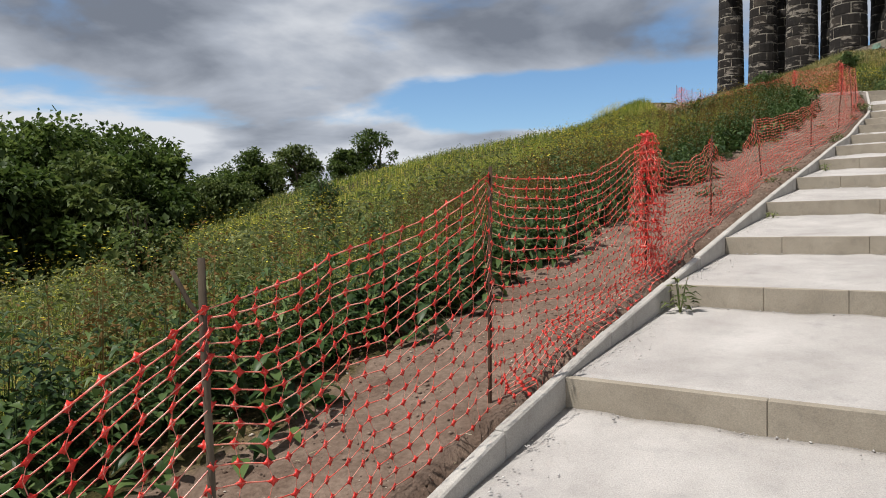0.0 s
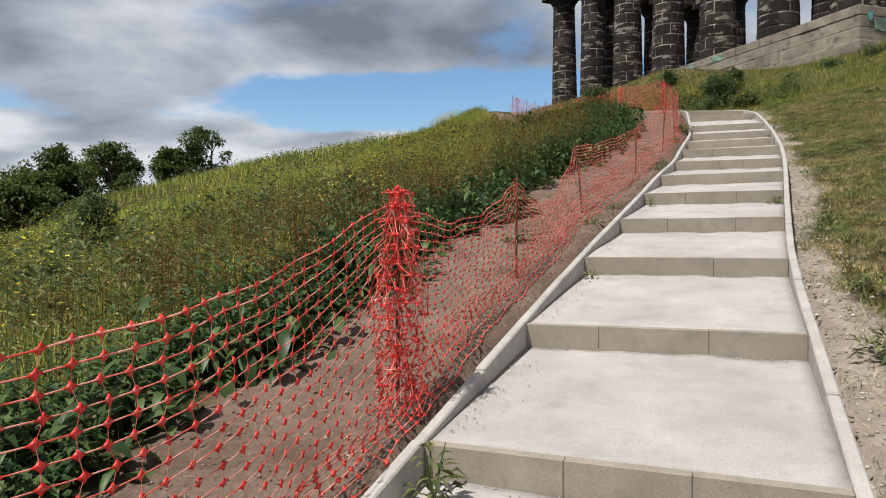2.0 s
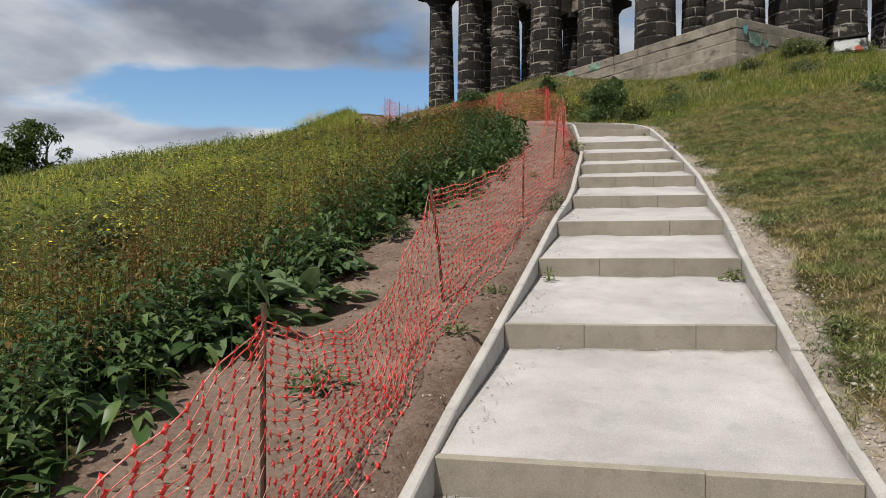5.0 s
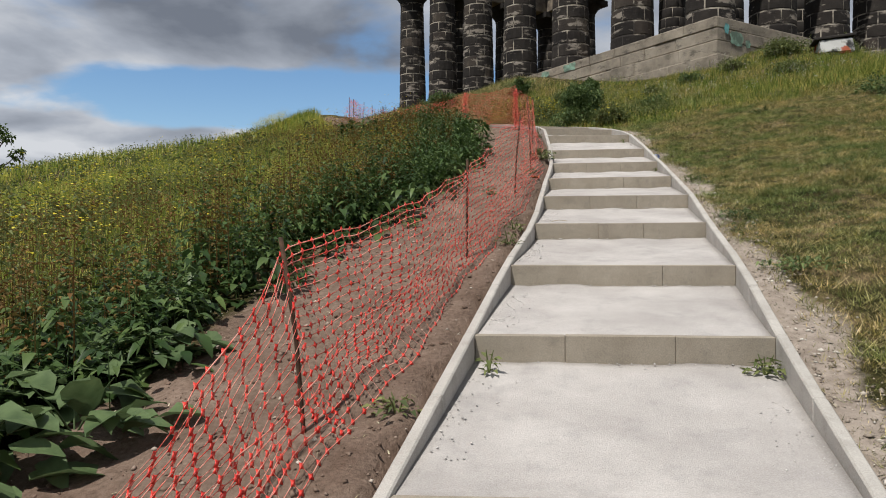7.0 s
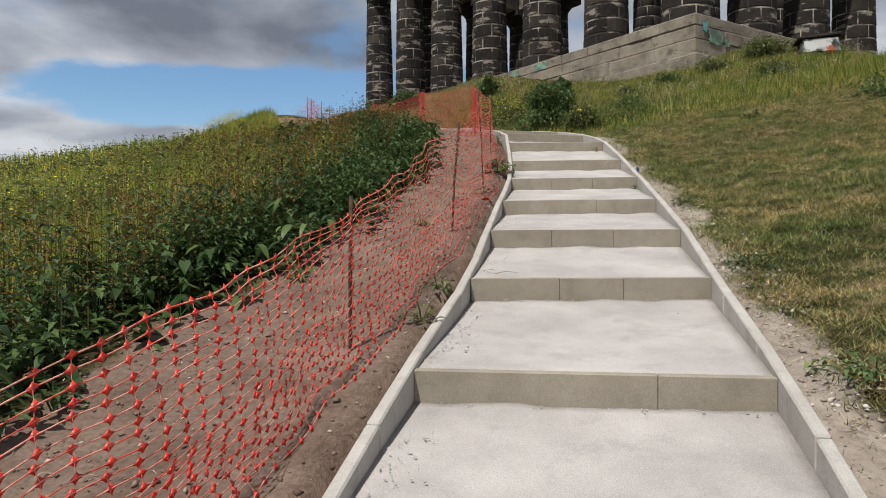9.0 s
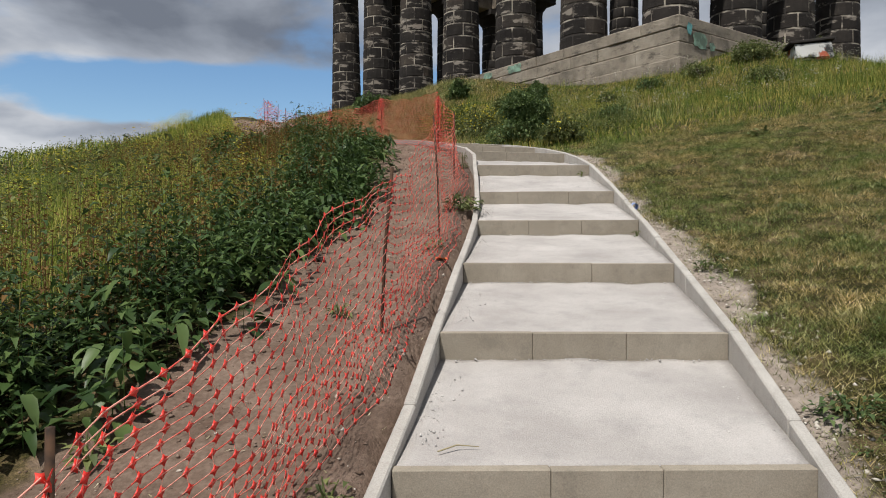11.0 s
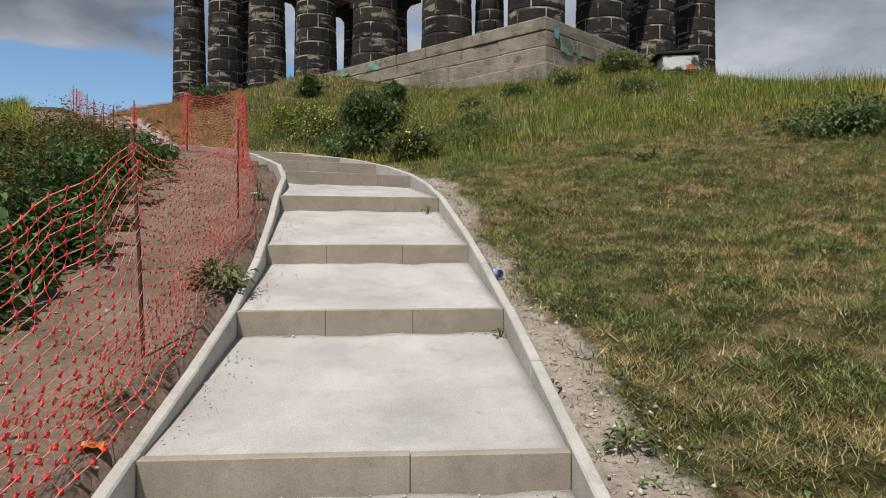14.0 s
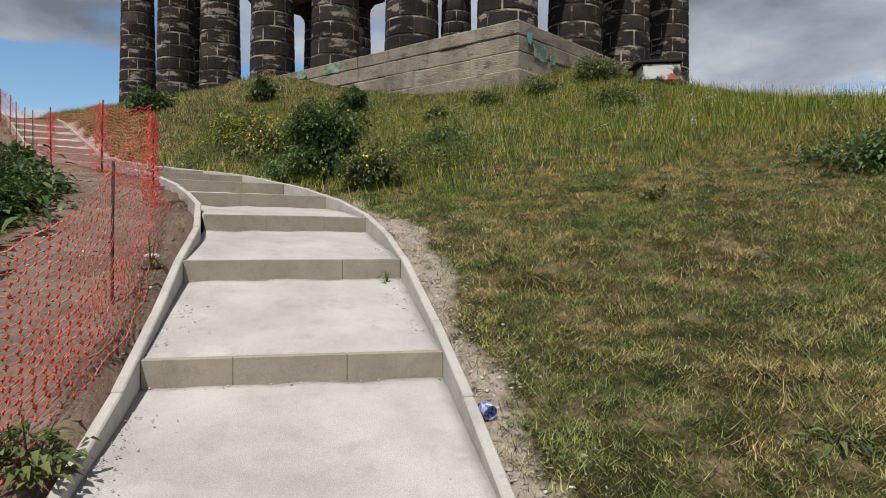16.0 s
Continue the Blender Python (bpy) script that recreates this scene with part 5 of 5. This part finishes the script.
# lying plastic bottle
a = Mat("clear bottle plastic", 0.12, spec=0.5)
a.b.inputs["Transmission Weight"].default_value = 0.3
a.b.inputs["IOR"].default_value = 1.35
M_CLEAR = a.color((0.62, 0.68, 0.72)).m
a = Mat("blue printed film", 0.35)
M_BLUE = a.color(a.ramp(a.noise(60, 2), (0.4, (0.03, 0.10, 0.42)), (0.62, (0.55, 0.62, 0.75)))).m
a = Mat("white plastic cap", 0.4)
M_CAP = a.color((0.75, 0.76, 0.78)).m


def lathe(profile, sides=20):
    v, f = tube([(0, 0, z) for z, _ in profile], [r for _, r in profile], sides)
    return v, f


bottle = thing("plastic_bottle", "crushed clear plastic bottle with a blue label on the gravel", "bottle")
prof = [(0.0, 0.004), (0.0, 0.028), (0.012, 0.033), (0.03, 0.031), (0.06, 0.033), (0.085, 0.030), (0.13, 0.033), (0.16, 0.031), (0.185, 0.02), (0.2, 0.013), (0.215, 0.013)]
v, f = lathe(prof)
part("body", smooth(mesh_np("body", v, [f], M_CLEAR)), None, bottle)
v, f = lathe([(0.118, 0.0345), (0.165, 0.0335), (0.178, 0.027)])
part("label_band", smooth(mesh_np("label_band", v, [f], M_BLUE)), None, bottle, "blue and white printed label")
v, f = lathe([(0.21, 0.002), (0.21, 0.0155), (0.226, 0.0155), (0.226, 0.001)])
part("cap", mesh_np("cap", v, [f], M_CAP), None, bottle, "white screw cap")
bx, by = 3.10, 17.42
bottle.matrix_world = Matrix.Translation((bx, by, float(ground_z(bx, by)) + 0.045)) @ Matrix.Rotation(radians(12), 4, "Z") @ Matrix.Rotation(radians(-76), 4, "X")

# broken painted block on the crest
a = Mat("painted concrete block", 0.9)
c = a.ramp(a.noise(2.6, 4, 0.6), (0.42, (0.05, 0.05, 0.05)), (0.52, (0.62, 0.62, 0.6)))
c = a.mix(a.ramp(a.noise(1.9, 3), (0.60, (0, 0, 0)), (0.64, (1, 1, 1))), c, (0.45, 0.12, 0.07))
M_SPRAY = a.color(c).m
ruin = thing("broken_block", "broken concrete block with white and red graffiti in the grass", "block")
z0 = float(ground_z(12.6, 31.3))
bm = box_bm(1.05, 0.9, 0.5, 0.05, (0, 0, 0.18))
for vv in bm.verts:
    vv.co += Vector((random.uniform(-0.05, 0.05), random.uniform(-0.05, 0.05), random.uniform(-0.03, 0.03)))
part("body", bm, M_SPRAY, ruin, "graffitied concrete body")
bm = box_bm(1.25, 1.0, 0.09, 0.02, (-0.03, 0, 0.485))
for vv in bm.verts:
    vv.co.z += 0.06 * vv.co.x + random.uniform(-0.015, 0.015)
part("slab", bm, M_SOOT, ruin, "dark cap slab")
ruin.matrix_world = Matrix.Translation((12.6, 31.3, z0)) @ Matrix.Rotation(radians(-16), 4, "Z")


# ---- stones, straw and clods ----
def stones(name, label, P, size, material, r, category="stones", lift=0.0125):
    """Small eight-faced stones, squashed and turned at random."""
    n = len(P)
    base = np.array([(1, 0, 0), (-1, 0, 0), (0, 1, 0), (0, -1, 0), (0, 0, 1), (0, 0, -1)], float)
    s = size[:, None] * r.uniform(0.55, 1.2, (n, 3)) * np.array([1, 1, 0.65])
    an = r.uniform(0, 6.28, n)
    v = base[None] * s[:, None]
    v = v + r.normal(0, 0.16, v.shape) * size[:, None, None]
    x = v[..., 0] * np.cos(an)[:, None] - v[..., 1] * np.sin(an)[:, None]
    y = v[..., 0] * np.sin(an)[:, None] + v[..., 1] * np.cos(an)[:, None]
    v = np.stack([x, y, v[..., 2]], -1) + P[:, None] + np.array([0, 0, lift])
    f = np.array([(0, 2, 4), (2, 1, 4), (1, 3, 4), (3, 0, 4), (2, 0, 5), (1, 2, 5), (3, 1, 5), (0, 3, 5)])
    t = (np.arange(n)[:, None, None] * 6 + f[None]).reshape(-1, 3)
    return tagged(new(name, mesh_np(name, v.reshape(-1, 3), [t], material)), label, category, kind="stuff")


a = Mat("soil clod", 1.0, spec=0.1)
M_CLOD = a.color(a.ramp(a.island(), (0.0, (0.10, 0.068, 0.05)), (0.85, (0.25, 0.185, 0.145)), (1.0, (0.5, 0.44, 0.37)))).m
rs_ = np.random.default_rng(15)


def bare_left(x, y):
    d = centre_x(y) - x
    return (d > 0.82) & (d < soil_edge(y) + 0.25)


P = scatter(40000, -3.4, 1.9, -0.5, 26.0, bare_left, rs_)
stones("soil_clods", "crumbly brown clods and grit on the bare soil", P, 0.004 + 0.014 * rs_.uniform(0, 1, len(P)) ** 4, M_CLOD, rs_, "soil")
P = scatter(420, -3.4, 1.9, -0.5, 24.0, bare_left, rs_)
stones("soil_stones", "scattered pale stones on the bare soil", P, 0.006 + 0.012 * rs_.uniform(0, 1, len(P)) ** 2, M_STONE, rs_)
P = scatter(90000, 0.3, 4.0, 1.0, 23.0, lambda x, y: (x - centre_x(y) > 0.81) & (x - centre_x(y) < 1.05 + rs_.uniform(0, 0.25, len(x))), rs_)
stones("gravel_edge", "loose gravel and grit between kerb and turf", P, 0.003 + 0.016 * rs_.uniform(0, 1, len(P)) ** 4, M_STONE, rs_)
a = Mat("grey stone grit", 0.95)
M_GRIT = a.color(a.ramp(a.island(), (0.0, (0.32, 0.305, 0.29)), (0.7, (0.45, 0.43, 0.41)), (1.0, (0.6, 0.58, 0.55)))).m
# grit along the edges of the treads
pts = []
while len(pts) < 6500:
    y = rs_.uniform(0.1, 21.5)
    side = rs_.choice((-1, 1))
    if np.abs(STATIONS[:, 1] - y).min() < 0.22:
        continue
    off = HALF - 0.02 - abs(rs_.normal(0, 0.085))
    x = float(centre_x(y)) + side * off
    pts.append((x, y, path_top(x, y) - 0.001))
stones("tread_grit", "grey grit gathered along the tread edges", np.array(pts), 0.002 + 0.006 * rs_.uniform(0, 1, len(pts)) ** 4, M_GRIT, rs_, lift=0.0)
pts = []
for i in range(4, 19):
    lb, rb, fb, _, _ = EDGES[i]
    for _ in range(60):
        p = lb.lerp(rb, rs_.uniform(0.01, 0.99)) - fb * (0.006 + abs(rs_.normal(0, 0.035)))
        pts.append((p.x, p.y, lb.z - RISE - 0.004))
stones("riser_foot_grit", "small stones at the feet of the risers", np.array(pts), 0.003 + 0.007 * rs_.uniform(0, 1, len(pts)) ** 3, M_GRIT, rs_, lift=0.0)
a = Mat("dry straw", 0.9)
M_STRAW = a.color(a.ramp(a.island(), (0.0, (0.16, 0.135, 0.075)), (0.6, (0.33, 0.285, 0.17)), (1.0, (0.55, 0.5, 0.36)))).m
P = scatter(13000, 0.4, 8.5, 2.0, 22.0, lambda x, y: (x - centre_x(y) > 0.85) & (rs_.uniform(0, 1, len(x)) < np.where(x - centre_x(y) < 1.3, 0.8, patch(x, y, 2.3, 6.0))), rs_)
P[:, 2] += 0.02
blade_stuff("straw", "dry straw lying on the turf and gravel", P, rs_.uniform(0.010, 0.022, len(P)), rs_.uniform(0.002, 0.004, len(P)), rs_.uniform(3.0, 6.0, len(P)), M_STRAW, rs_, "straw")
P = scatter(2600, -3.0, 1.8, 1.0, 22.0, bare_left, rs_)
blade_stuff("straw", "dry stalks and leaf scraps on the soil", P + np.array([0, 0, 0.012]), rs_.uniform(0.006, 0.015, len(P)), rs_.uniform(0.003, 0.007, len(P)), rs_.uniform(3.0, 6.0, len(P)), M_STRAW, rs_, "straw")

a = Mat("orange litter film", 0.5)
M_LITTER = a.color((0.75, 0.2, 0.06)).m
scrap = thing("litter_scrap", "crumpled orange scrap of plastic on the soil", "litter")
bm = bmesh.new()
bmesh.ops.create_grid(bm, x_segments=5, y_segments=4, size=0.04)
for vv in bm.verts:
    vv.co.z += random.uniform(0, 0.022)
bmesh.ops.solidify(bm, geom=bm.faces[:], thickness=0.002)
part("film", bm, M_LITTER, scrap)
scrap.location = (1.05, 15.6, float(ground_z(1.05, 15.6)) + 0.004)
slab = thing("flat_stone", "pale flat stone trodden into the soil", "stone")
bm = bmesh.new()
bmesh.ops.create_icosphere(bm, subdivisions=2, radius=1)
for vv in bm.verts:
    vv.co = Vector((vv.co.x * 0.06, vv.co.y * 0.13, vv.co.z * 0.02)) * random.uniform(0.85, 1.12)
part("stone", bm, M_STONE, slab)
slab.location = (1.38, 19.7, float(ground_z(1.38, 19.7)) - 0.013)
for k, (x, y, ln, an) in enumerate(((0.98, 13.05, 0.16, 20), (1.3, 18.2, 0.22, 65), (5.55, 17.95, 0.4, 85))):
    tw = thing("twig", "thin dry twig lying on the ground", "twig", (x, y, path_top(x, y) + 0.008))
    v, f = tube([(0, 0, 0), (ln * 0.5, 0.01, 0.012), (ln, -0.01, 0.002)], [0.003, 0.003, 0.0015], 5)
    part("stem", mesh_np("stem", v, [f], M_STRAW), None, tw)
    tw.rotation_euler = (0, 0, radians(an))
